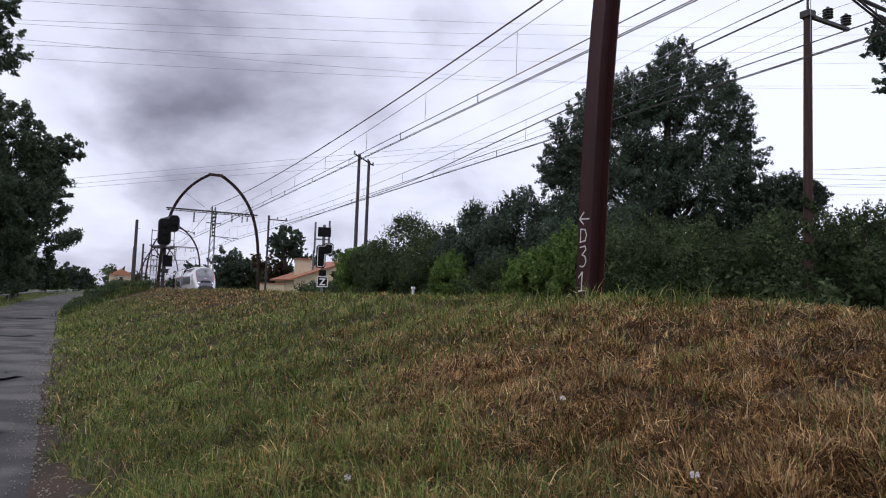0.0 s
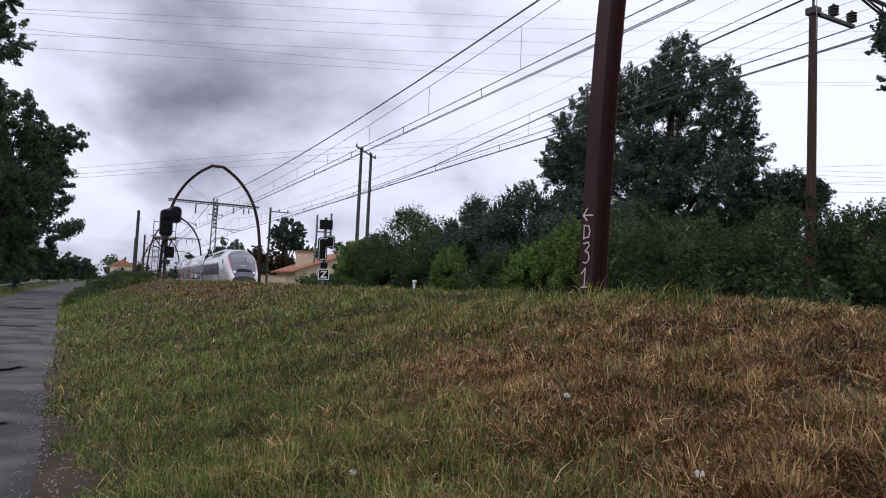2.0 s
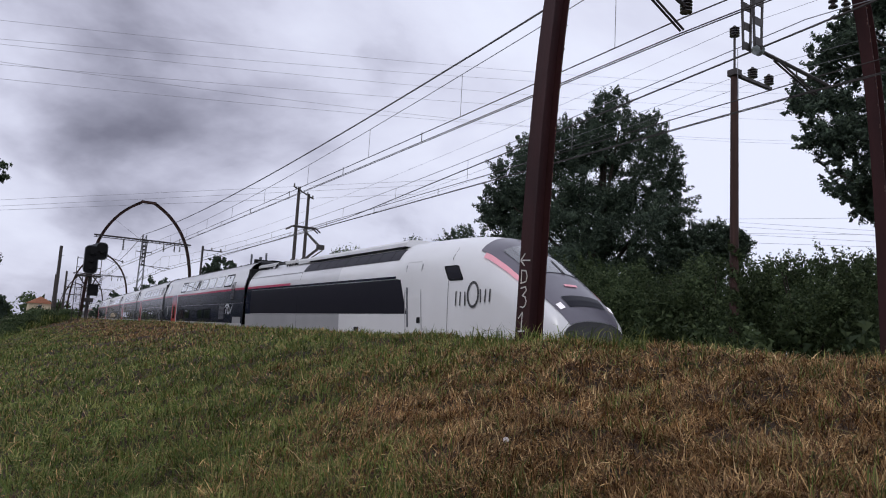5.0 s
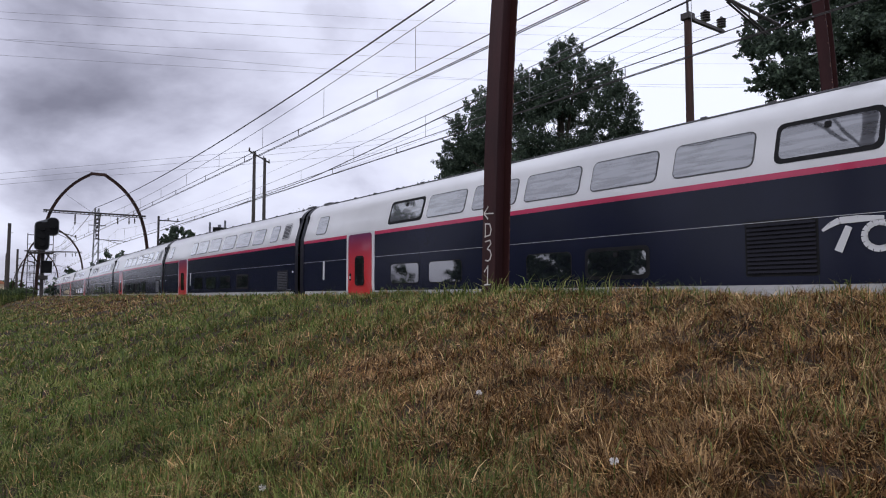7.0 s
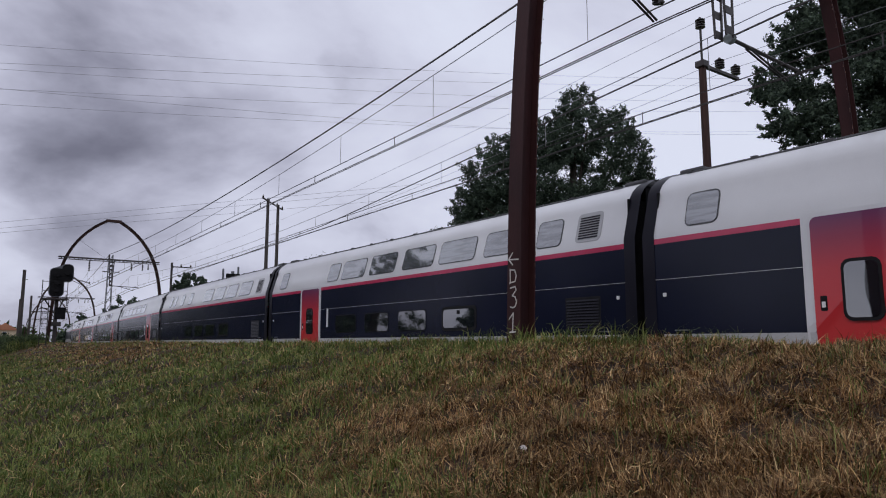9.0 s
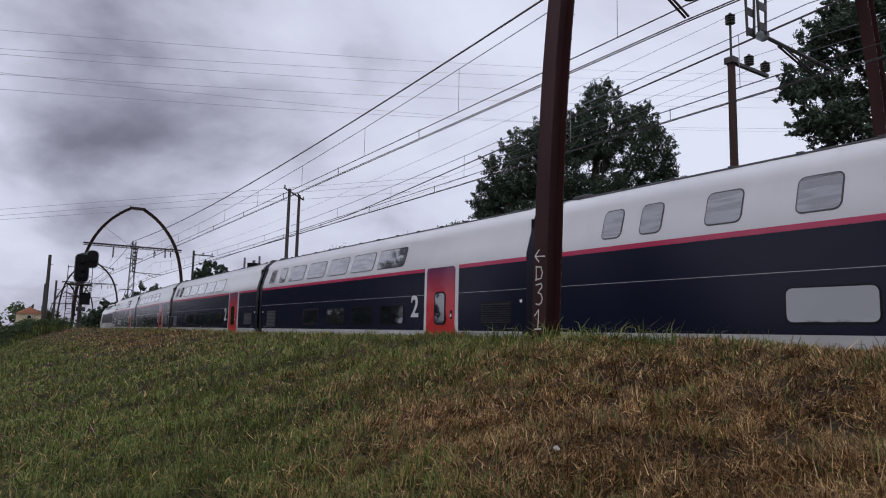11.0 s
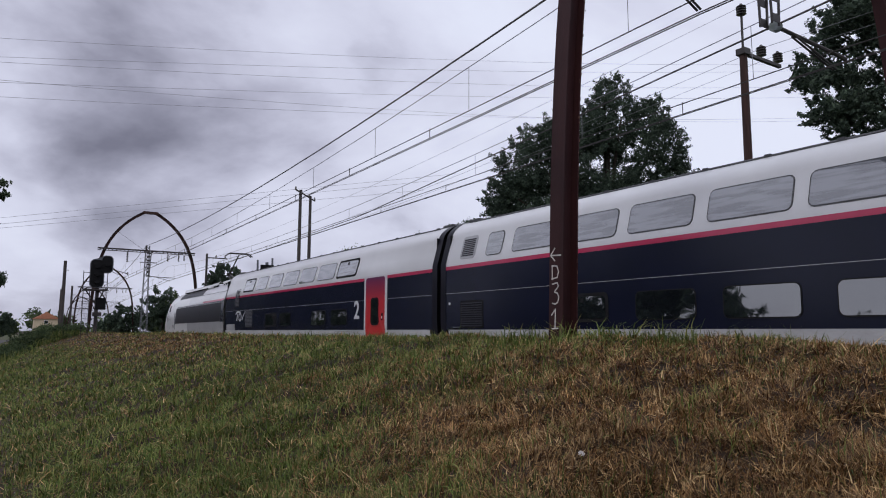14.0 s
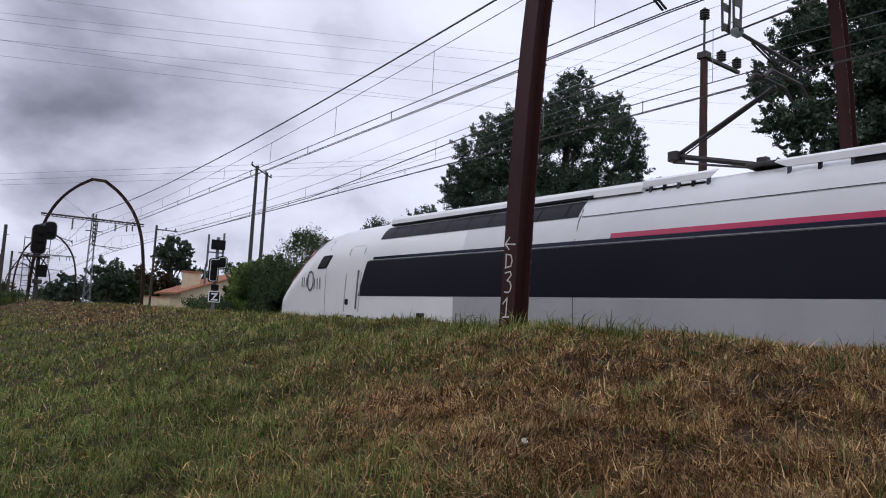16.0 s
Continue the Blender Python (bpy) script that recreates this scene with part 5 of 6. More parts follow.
def coach_shell(name, label, length, group="passenger coaches", ends=(0.34, 0.34)):
    c = thing(name, label, "train coach", group)
    y0, y1 = ends[0], length - ends[1]
    ys = np.linspace(y0, y1, 25)
    skin("lower_body", coach_hw, ys, [0.90, 1.3, 1.9, 2.58], TR_NAVY, c, label="glossy navy lower side")
    skin("red_stripe", coach_hw, ys, [2.58, 2.68], TR_RED, c, 0.002, "carmine stripe")
    skin("upper_body", coach_hw, ys, [2.68, 2.76, 3.1, 3.5, 3.59, 3.68, 3.76, 3.83, 3.89, 3.94, 3.97], TR_SILVER, c, label="silver-grey upper side")
    skin("roof", coach_hw, ys, [3.97, 4.04, 4.09, 4.125, 4.15, 4.16], TR_ROOF, c, label="dark roof", joined=True)
    skin("sill", coach_hw, np.linspace(y0 + 0.15, y1 - 0.15, 12), [0.55, 0.72, 0.90], TR_SKIRT, c, 0.008, "grey-white sill strip")
    skin("trim_line", coach_hw, np.linspace(y0, y1, 12), [1.905, 1.916], TR_GREY, c, 0.004, "thin grey joint line", smooth=False)
    bm = boxes((-1.3, 1.3, y0, y0 + 0.03, 0.6, 3.6), (-1.3, 1.3, y1 - 0.03, y1, 0.6, 3.6), (-0.75, 0.75, y0, y0 + 0.03, 3.6, 3.96), (-0.75, 0.75, y1 - 0.03, y1, 3.6, 3.96), (-1.35, 1.35, y0, y1, 0.5, 0.6))
    part("end_wall", bm, RUBBER, c)
    end_ring(c, y0 - (0.25 if ends[0] else 0.02), y0 + (0.02 if ends[0] else 0.08))
    end_ring(c, y1 - (0.02 if ends[1] else 0.08), y1 + (0.25 if ends[1] else 0.02))
    bm = bmesh.new()
    for s in (-1, 1):
        tube(bm, [(s * 0.85, y, 3.965) for y in np.linspace(y0 + 0.5, y1 - 0.5, 20)], 0.03, 6)
    for k in range(int(length / 1.3)):
        box(bm, -0.88, -0.82, y0 + 0.6 + 1.3 * k, y0 + 0.72 + 1.3 * k, 3.93, 4.015)
    part("roof_cable", bm, TR_ROOF, c, "dark cable run along the roof edge")
    for q in (y0 - 0.02, y1 - 0.7):
        part("roof_box", boxes((-0.78, 0.78, q, q + 0.55, 3.93, 4.09), bevel=0.05), TR_ROOF, c)
    return c


def coach_mid(name, label, flip, figure, bar=False):
    """Middle coach; door by the rear end, or by the front end when flipped."""
    L = L_MID
    c = coach_shell(name, label, L)
    F = (lambda a, b: (L - b, L - a)) if not flip else (lambda a, b: (a, b))
    # distances are from the end that has the door, as (a, b)
    if bar:
        ws = [(2.0, 2.5), (3.0, 3.5), (4.5, 5.2), (6.2, 6.9), (9.1, 10.6), (11.0, 12.5), (12.9, 14.4), (14.8, 16.3)]
    elif not flip:
        ws = [(1.03, 1.66), (5.2, 6.0), (6.25, 7.8), (8.15, 9.65), (10.1, 11.65), (11.95, 13.5), (13.9, 15.1), (15.8, 16.55)]
    else:
        ws = [(6.1, 7.8), (8.1, 9.7), (10.05, 11.6), (11.95, 13.55), (13.9, 15.4), (15.85, 16.5)]
    for a, b in ws:
        y0, y1 = F(a, b)
        window(coach_hw, y0, y1, UP0, UP1, c, opening=(b - a > 1.3 and a > 15.5))
    for a, b in ((6.0, 7.4), (8.0, 9.4), (10.0, 11.4), (12.2, 13.6)):
        y0, y1 = F(a, b)
        window(coach_hw, y0, y1, LO0, LO1, c, lower=True, opening=a > 12)
    if not bar:
        a, b = 3.25, 4.70
        y0, y1 = F(a, b)
        side_door(coach_hw, y0 + 0.03, y1 - 0.03, c, 1 if not flip else -1)
        if flip:
            text_on_side(figure, c, 5.55, 1.30, 0.88, "large silver class figure")
        else:
            text_on_side(figure, c, L - 5.15, 1.30, 0.88, "large silver class figure")
    if flip:
        louvre("vent_grille", coach_hw, 0.95, 2.1, 1.1, 1.6, 9, TR_BAND, c, "dark louvred vent")
        louvre("vent_grille", coach_hw, L - 2.1, L - 1.1, 0.98, 1.65, 11, TR_BAND, c, "dark louvred vent")
        q0 = L - 1.7
    else:
        louvre("vent_grille", coach_hw, 1.05, 1.95, 0.98, 1.65, 11, TR_BAND, c, "dark louvred vent")
        q0 = 1.0
    gr = panel("upper_grille", coach_hw, q0, q0 + 0.7, UP0 - 0.02, UP1 + 0.03, 0.1, TR_GREY, c, 0.012, "louvred grille with a pale frame")
    louvre("slat", coach_hw, q0 + 0.08, q0 + 0.62, UP0 + 0.05, UP1 - 0.04, 9, TR_BAND, gr)
    for y in (0.55, L - 0.55):
        panel("lamp_plate", coach_hw, y - 0.035, y + 0.035, 1.59, 1.66, 0.012, WHITE, c, 0.012)
        panel("grab_bar", coach_hw, y + (0.2 if y < 5 else -0.5), y + (0.5 if y < 5 else -0.2), 0.955, 0.98, 0.008, GREYSTEEL, c, 0.03)
    bm = bmesh.new()
    for k in range(12):
        box(bm, -1.466, -1.46, 1.2 + k * 0.17, 1.2 + k * 0.17 + 0.10, 0.82, 0.87)
    part("number_mark", bm, TR_GREY, c, "row of small dark bars on the sill")
    bellows(c, -0.32, 0.34)
    bogie(c, 0.0)
    return c


def coach_end(name, label, flip, figure):
    """End coach next to a power car: longer, with emblem, vents and many windows."""
    L = L_END
    c = coach_shell(name, label, L, ends=(0.34, 0.0) if flip else (0.0, 0.34))
    F = (lambda a, b: (L - b, L - a)) if not flip else (lambda a, b: (a, b))
    s_ = 0.4 if flip else 0.0
    # distances from the end away from the power car
    for i, (a, b) in enumerate(((1.25, 1.97), (5.99, 7.64), (7.92, 9.53), (9.87, 11.45), (11.76, 13.38), (13.73, 15.3), (15.69, 17.2), (17.61, 19.13))):
        if flip and i == 0:
            continue
        y0, y1 = F(a - s_, b - s_)
        window(coach_hw, y0, y1, UP0, UP1, c, opening=i in (1, 7))
    for a, b in ((6.2, 7.6), (8.1, 9.5), (11.87, 13.2), (13.64, 15.13)):
        y0, y1 = F(a, b)
        window(coach_hw, y0, y1, LO0, LO1, c, lower=True, opening=a > 13)
    y0, y1 = F(3.3, 4.65) if flip else F(3.68, 5.1)
    side_door(coach_hw, y0, y1, c, 1 if not flip else -1)
    fy = L - 1.72 if not flip else 2.9
    if flip:
        text_on_side(figure, c, 5.6, 1.30, 0.88, "large silver class figure")
    else:
        text_on_side(figure, c, fy, 1.30, 0.88, "large silver class figure")
    y0, y1 = F(17.1, 18.2)
    louvre("vent_grille", coach_hw, y0, y1, 1.08, 1.9, 12, TR_BAND, c, "dark louvred vent")
    y0, y1 = F(19.35, 19.95)
    louvre("vent_grille", coach_hw, y0, y1, 2.15, 2.98, 12, TR_BAND, c, "upright dark louvred vent")
    y0, y1 = F(19.95, L - 0.36)
    skin("end_side_panel", coach_hw, [y0, (y0 + y1) / 2, y1], [0.9, 1.22], TR_GREY, c, 0.006, "grey lower end panel")
    mark_swoosh(c, L - 18.3 if not flip else 19.85, 1.38, flip)
    bm = bmesh.new()
    for k in range(12):
        box(bm, -1.466, -1.46, 5.2 + k * 0.17, 5.2 + k * 0.17 + 0.10, 0.82, 0.87)
    part("number_mark", bm, TR_GREY, c, "row of small dark bars on the sill")
    if flip:
        bellows(c, -0.32, 0.34)
    bogie(c, 0.0 if flip else 1.6)
    if flip:
        bogie(c, L - 1.6)
    return c


def power_car(name, label):
    L = L_POWER
    c = thing(name, label, "power car", "power cars")
    ys = np.concatenate([np.array([0, 0.05, 0.15, 0.3, 0.5, 0.8, 1.2, 1.6, 2.0, 2.5, 3.0, 3.5, 4.0, 4.6, 5.2, 5.8, 6.5, 7.2, 8.0]), np.linspace(9, L - 0.3, 18)])

    def zfull(y):
        zt = nose_top(y)
        return [0.45 + (zt - 0.45) * q for q in (0, 0.08, 0.2, 0.32, 0.44, 0.56, 0.66, 0.75, 0.82, 0.88, 0.925, 0.955, 0.975, 0.988, 0.996, 1.0)]
    front = [y for y in ys if y < 11.5] + [11.5]
    rear = [11.5] + [y for y in ys if y > 11.5]
    skin("nose_shell", power_hw, front, zfull, TR_WHITE, c, label="white streamlined nose and cab", joined=True)
    skin("rear_shell", power_hw, rear, zfull, TR_SILVER, c, label="silver-grey rear body", joined=True)
    bm = boxes((-1.25, 1.25, L - 0.33, L - 0.3, 0.5, 3.5), (-0.7, 0.7, L - 0.33, L - 0.3, 3.5, 3.9), (-1.2, 1.2, 1.5, L - 0.3, 0.42, 0.5))
    part("end_wall", bm, RUBBER, c)
    cap = [(-power_hw(0, z), -0.014, z) for z in zfull(0)] + [(power_hw(0, z), -0.014, z) for z in zfull(0)[-2::-1]]
    add_mesh("coupler_cover", cap, [tuple(range(len(cap)))], TR_ROOF, c, "dark grey cover over the coupler", False)
    # dark side panel with its upper lip
    sl = 0.45
    yb = np.linspace(6.5, L - 0.32, 26)
    n0 = skin("side_panel", power_hw, yb, [1.40, 1.7, 2.0, 2.3, 2.46], TR_BAND, c, 0.008, "long dark side panel")
    for sp in n0:
        for v in sp.data.vertices:
            if v.co.y < 6.6:
                v.co.y += sl * (v.co.z - 1.40) - 0.1
    skin("panel_lip", power_hw, np.linspace(7.0, L - 0.32, 20), [2.46, 2.48], TR_ROOF, c, 0.014, "dark upper lip of the panel")
    skin("dark_strip", power_hw, np.linspace(7.2, L - 0.32, 20), [2.50, 2.58], TR_NAVY, c, 0.009)
    skin("red_stripe", power_hw, np.linspace(16.2, L - 0.32, 12), [2.58, 2.68], TR_RED, c, 0.009, "carmine stripe")
    skin("end_navy_panel", power_hw, np.linspace(L - 1.0, L - 0.31, 4), [1.385, 1.7, 2.0, 2.3, 2.50], TR_NAVY, c, 0.013, "navy panel at the inner end")
    panel("small_hatch", power_hw, L - 0.75, L - 0.5, 1.62, 1.84, 0.02, TR_BAND, c, 0.018)
    skin("lower_grey_panel", power_hw, np.linspace(11.2, L - 0.32, 12), [0.5, 0.9, 1.385], TR_GREY, c, 0.006, "grey lower panel")
    # louvred band below the roof
    yl = np.linspace(7.3, 15.2, 12)
    lb = skin("louvre_band", power_hw, yl, [3.12, 3.26, 3.40, 3.50], TR_BAND, c, 0.010, "black louvre band below the roof")
    for k in range(9):
        y = 7.9 + k * 0.86
        skin("rib", power_hw, [y, y + 0.04], [3.12, 3.26, 3.40, 3.50], RUBBER, lb, 0.016)
    skin("joint_line", power_hw, np.linspace(15.3, L - 0.4, 16), [3.10, 3.116], RUBBER, c, 0.010, smooth=False)
    for y in (4.2, 15.25):
        skin("joint_line", power_hw, [y, y + 0.018], [0.5, 1.0, 1.5, 2.0, 2.5, 3.0, 3.3], RUBBER, c, 0.011, smooth=False)
    # long roof fairing over the louvres
    bm = bmesh.new()
    prof = [(-0.99, 3.60), (-0.97, 3.74), (-0.9, 3.82), (-0.6, 3.86), (0.6, 3.86), (0.9, 3.82), (0.97, 3.74), (0.99, 3.60)]
    va = [bm.verts.new((x, 7.4, q)) for x, q in prof]
    vb = [bm.verts.new((x, 16.6, q - 0.05)) for x, q in prof]
    for k in range(len(prof) - 1):
        bm.faces.new((va[k], va[k + 1], vb[k + 1], vb[k]))
    bm.faces.new(va[::-1]), bm.faces.new(vb)
    part("roof_fairing", bm, TR_WHITE, c, "white roof fairing")
    # black strips stand for the shadow in the gap under the fairing
    for x in (-1.0, 0.9):
        part("fairing_seal", boxes((x, x + 0.1, 7.45, 15.35, 3.56, 3.61)), RUBBER, c, "black strip for the shadowed gap below the fairing")
    # thin visors on struts each side of the pantograph well, swept up at their inner ends
    for a, b, tip in ((16.62, 18.2, 1), (19.3, L - 0.36, -1)):
        for sx in (-1, 1):
            bm = bmesh.new()
            prev = None
            for j in range(13):
                t = j / 12
                y = a + (b - a) * t
                e = t if tip > 0 else 1 - t
                cut = max(0.0, (e - 0.93) / 0.07) * 0.10
                sec = [(0.985, 3.63 + cut), (0.985, 3.745), (0.90, 3.80), (0.87, 3.795), (0.955, 3.735), (0.955, 3.63 + cut)]
                ring = [bm.verts.new((sx * x, y, z)) for x, z in sec]
                if prev:
                    for k in range(6):
                        bm.faces.new((prev[k], prev[(k + 1) % 6], ring[(k + 1) % 6], ring[k]))
                else:
                    bm.faces.new(ring[::-1])
                prev = ring
            bm.faces.new(prev)
            vz = part("roof_visor", bm, TR_WHITE, c, "thin white roof visor on struts")
            for k in range(5):
                y = a + (b - a) * (k + 0.4) / 5
                part("strut", boxes(*(((sx * 0.93 - 0.03, sx * 0.93 + 0.03, y, y + 0.05, 3.46, 3.68)),)), RUBBER if k % 2 else TR_ROOF, vz)
        # dark strips between the struts paint the visor's shadowed gap
        for sx in (-1, 1):
            y0, y1, w = (20.5, L - 0.4, 0.15) if tip < 0 else (a, b - 0.25, 0.06)
            part("visor_seal", boxes((sx * 0.875 - w / 2, sx * 0.875 + w / 2, y0, y1, 3.50, 3.68 if tip < 0 else 3.60)), RUBBER, c, "black strip for the shadowed gap below the visor")
    part("well_rail", tubes(([(-0.6, 18.15, 3.72), (-0.62, 18.25, 3.84), (-0.6, 18.4, 3.86), (-0.6, 18.6, 3.80)], 0.022), ([(-0.6, 18.95, 3.74), (-0.62, 19.08, 3.83), (-0.6, 19.3, 3.82)], 0.022)), DARKSTEEL, c, "bent dark pipe in the pantograph well")
    # cab door, side window, steps
    dr = panel("cab_door", power_hw, 5.55, 6.45, 0.72, 3.0, 0.08, TR_WHITE, c, 0.010, "white cab door", slant=0.10)
    for y in (5.50, 6.42):
        panel("door_seam", power_hw, y, y + 0.045, 0.9, 2.9, 0.01, TR_GREY, dr, 0.014, slant=0.10)
    panel("door_rail", power_hw, 6.28, 6.33, 1.0, 2.2, 0.012, GREYSTEEL, dr, 0.04, slant=0.10)
    panel("latch", power_hw, 5.62, 5.80, 1.12, 1.30, 0.03, RUBBER, dr, 0.02)
    panel("step", power_hw, 5.75, 6.15, 0.60, 0.80, 0.02, RUBBER, c, 0.02)
    panel("side_hatch", power_hw, 9.6, 9.95, 0.74, 0.95, 0.015, TR_BAND, c, 0.014)
    cw = panel("cab_window", power_hw, 3.5, 4.2, 2.32, 2.76, 0.08, RUBBER, c, 0.012, slant=0.8)
    panel("pane", power_hw, 3.58, 4.12, 2.37, 2.71, 0.06, TR_BAND, cw, 0.018, slant=0.8)
    # front: grey mask with windscreen, lamps
    def patch(nm, ya, yb, ta, tb, material, lift, parent, label="", rows=14, cols=12):
        """A piece of the nose between two stations, from share ta to tb across the top (-1 to 1)."""
        verts, faces = [], []
        for j in range(rows + 1):
            y = ya + (yb - ya) * j / rows
            zt, w = nose_top(y), nose_w(y)
            zm = 0.5 + 0.50 * (zt - 0.5)
            for i in range(cols + 1):
                t = ta + (tb - ta) * i / cols
                x = w * t
                z = zm + (zt - zm) * max(0.0, 1 - abs(t) ** (1 / 0.42)) ** 0.4
                verts.append((x * (1 + lift), y - lift * 0.9, z + lift))
        for j in range(rows):
            for i in range(cols):
                a = j * (cols + 1) + i
                faces.append((a, a + 1, a + cols + 2, a + cols + 1))
        return add_mesh(nm, verts, faces, material, parent, label, True)
    mk = patch("front_mask", 0.0, 3.15, -0.80, 0.80, TR_MASK, 0.012, c, "violet-grey front mask", 16, 16)
    patch("windscreen", 1.35, 2.5, -0.64, 0.64, GLASS_CAB, 0.024, mk, "grey reflecting windscreen")
    patch("lower_visor", 0.25, 0.55, -0.50, 0.50, TR_BAND, 0.022, mk)
    # the emblem bar is no lamp; a faint glow brightens it
    patch("emblem_bar", 0.85, 0.92, -0.16, 0.16, PINK_GLOW, 0.03, mk, "small bright red-white bar", 2, 4)
    patch("wiper", 1.30, 1.85, 0.12, 0.16, RUBBER, 0.034, mk, "black windscreen wiper", 4, 2)
    for s in (-1, 1):
        patch("headlamp", 0.26, 0.40, *sorted((s * 0.62, s * 0.75)), LAMP_W, 0.028, mk, "lit white headlamp", 4, 4)
        # faintly glowing pinkish stripe up each edge of the mask
        patch("edge_stripe", 0.9, 2.9, *sorted((s * 0.805, s * 0.87)), PINK_GLOW, 0.022, mk, "slim red light bar", 8, 2)
    # emblem on the nose side: plain rings and strokes
    ring = [(3.05 + 0.23 * math.cos(a * math.tau / 14), 1.92 + 0.33 * math.sin(a * math.tau / 14), 0.035) for a in range(15)]
    st = [ring, [(3.62, 1.62, 0.026), (3.60, 2.0, 0.026)], [(3.40, 2.0, 0.026), (3.38, 1.62, 0.026)], [(3.82, 1.62, 0.026), (3.80, 2.02, 0.026)], [(2.74, 2.05, 0.026), (2.72, 1.70, 0.026)], [(2.54, 1.70, 0.026), (2.52, 2.05, 0.026)], [(2.36, 1.72, 0.026), (2.34, 2.05, 0.026)]]
    for s in (-1, 1):
        ribbon("grey_emblem", st, 0, TR_ROOF, c, lambda b, q, s=s: s * (power_hw(b, q) + 0.02), "dark grey emblem of rings and strokes")
    # pantograph, raised
    pg = part("pantograph_base", boxes((-0.7, 0.7, 18.6, 19.25, 3.78, 3.86), (-0.5, -0.35, 18.7, 18.9, 3.8, 4.0), (0.35, 0.5, 18.7, 18.9, 3.8, 4.0), bevel=0.02), DARKSTEEL, c)
    part("lower_arm", tubes(([(0, 19.0, 3.85), (0, 16.75, 4.42)], 0.06), ([(0.1, 18.9, 3.82), (0.1, 16.7, 4.28)], 0.025)), DARKSTEEL, pg)
    part("knee", boxes((-0.16, 0.16, 16.58, 16.82, 4.3, 4.52), bevel=0.03), DARKSTEEL, pg)
    part("upper_arm", tubes(([(0, 16.75, 4.46), (0.0, 18.8, 5.42)], 0.045), ([(0.0, 16.8, 4.38), (0.0, 18.75, 5.36)], 0.015)), DARKSTEEL, pg)
    part("collector_head", tubes(([(-0.8, 18.7, 5.36), (-0.55, 18.7, 5.54), (0.55, 18.7, 5.54), (0.8, 18.7, 5.36)], 0.035), ([(-0.8, 19.0, 5.36), (-0.55, 19.0, 5.54), (0.55, 19.0, 5.54), (0.8, 19.0, 5.36)], 0.035)), DARKSTEEL, pg)
    bm = bmesh.new()
    for y in (15.9, 16.6, 17.2, 19.6):
        insulator(bm, (-0.85, y, 3.6), 4, 0.09, 0.06)
    part("roof_insulator", bm, INSUL, c)
    part("gap_apron", boxes((-1.3, 1.3, L - 0.3, L + 0.02, 0.6, 3.6), (-0.8, 0.8, L - 0.3, L + 0.02, 3.6, 3.95), bevel=0.05), RUBBER, c, "black gap fairing")
    bogie(c, 4.2)
    bogie(c, L - 4.2)
    return c


front_car = power_car("power_car", "white streamlined double-deck train power car, leading")
rear_car = copy_thing(front_car, pose(0, 0, 0))
tagged(rear_car, "white streamlined double-deck train power car, trailing", "power car", "power cars")
first_end = coach_end("end_coach", "navy and silver double-deck first-class end coach", False, "1")
first_a = coach_mid("passenger_coach", "navy and silver double-deck first-class coach", False, "1")
first_b = copy_thing(first_a, pose(0, 0, 0))
bar_car = coach_mid("bar_coach", "navy and silver double-deck bar coach with few windows", False, "", bar=True)
second_a = coach_mid("passenger_coach", "navy and silver double-deck second-class coach", True, "2")
second_b = copy_thing(second_a, pose(0, 0, 0))
second_c = copy_thing(second_a, pose(0, 0, 0))
second_end = coach_end("end_coach", "navy and silver double-deck second-class end coach", True, "2")
TRAIN = [(first_end, L_END), (first_a, L_MID), (first_b, L_MID), (bar_car, L_MID), (second_a, L_MID), (second_b, L_MID), (second_c, L_MID), (second_end, L_END)]


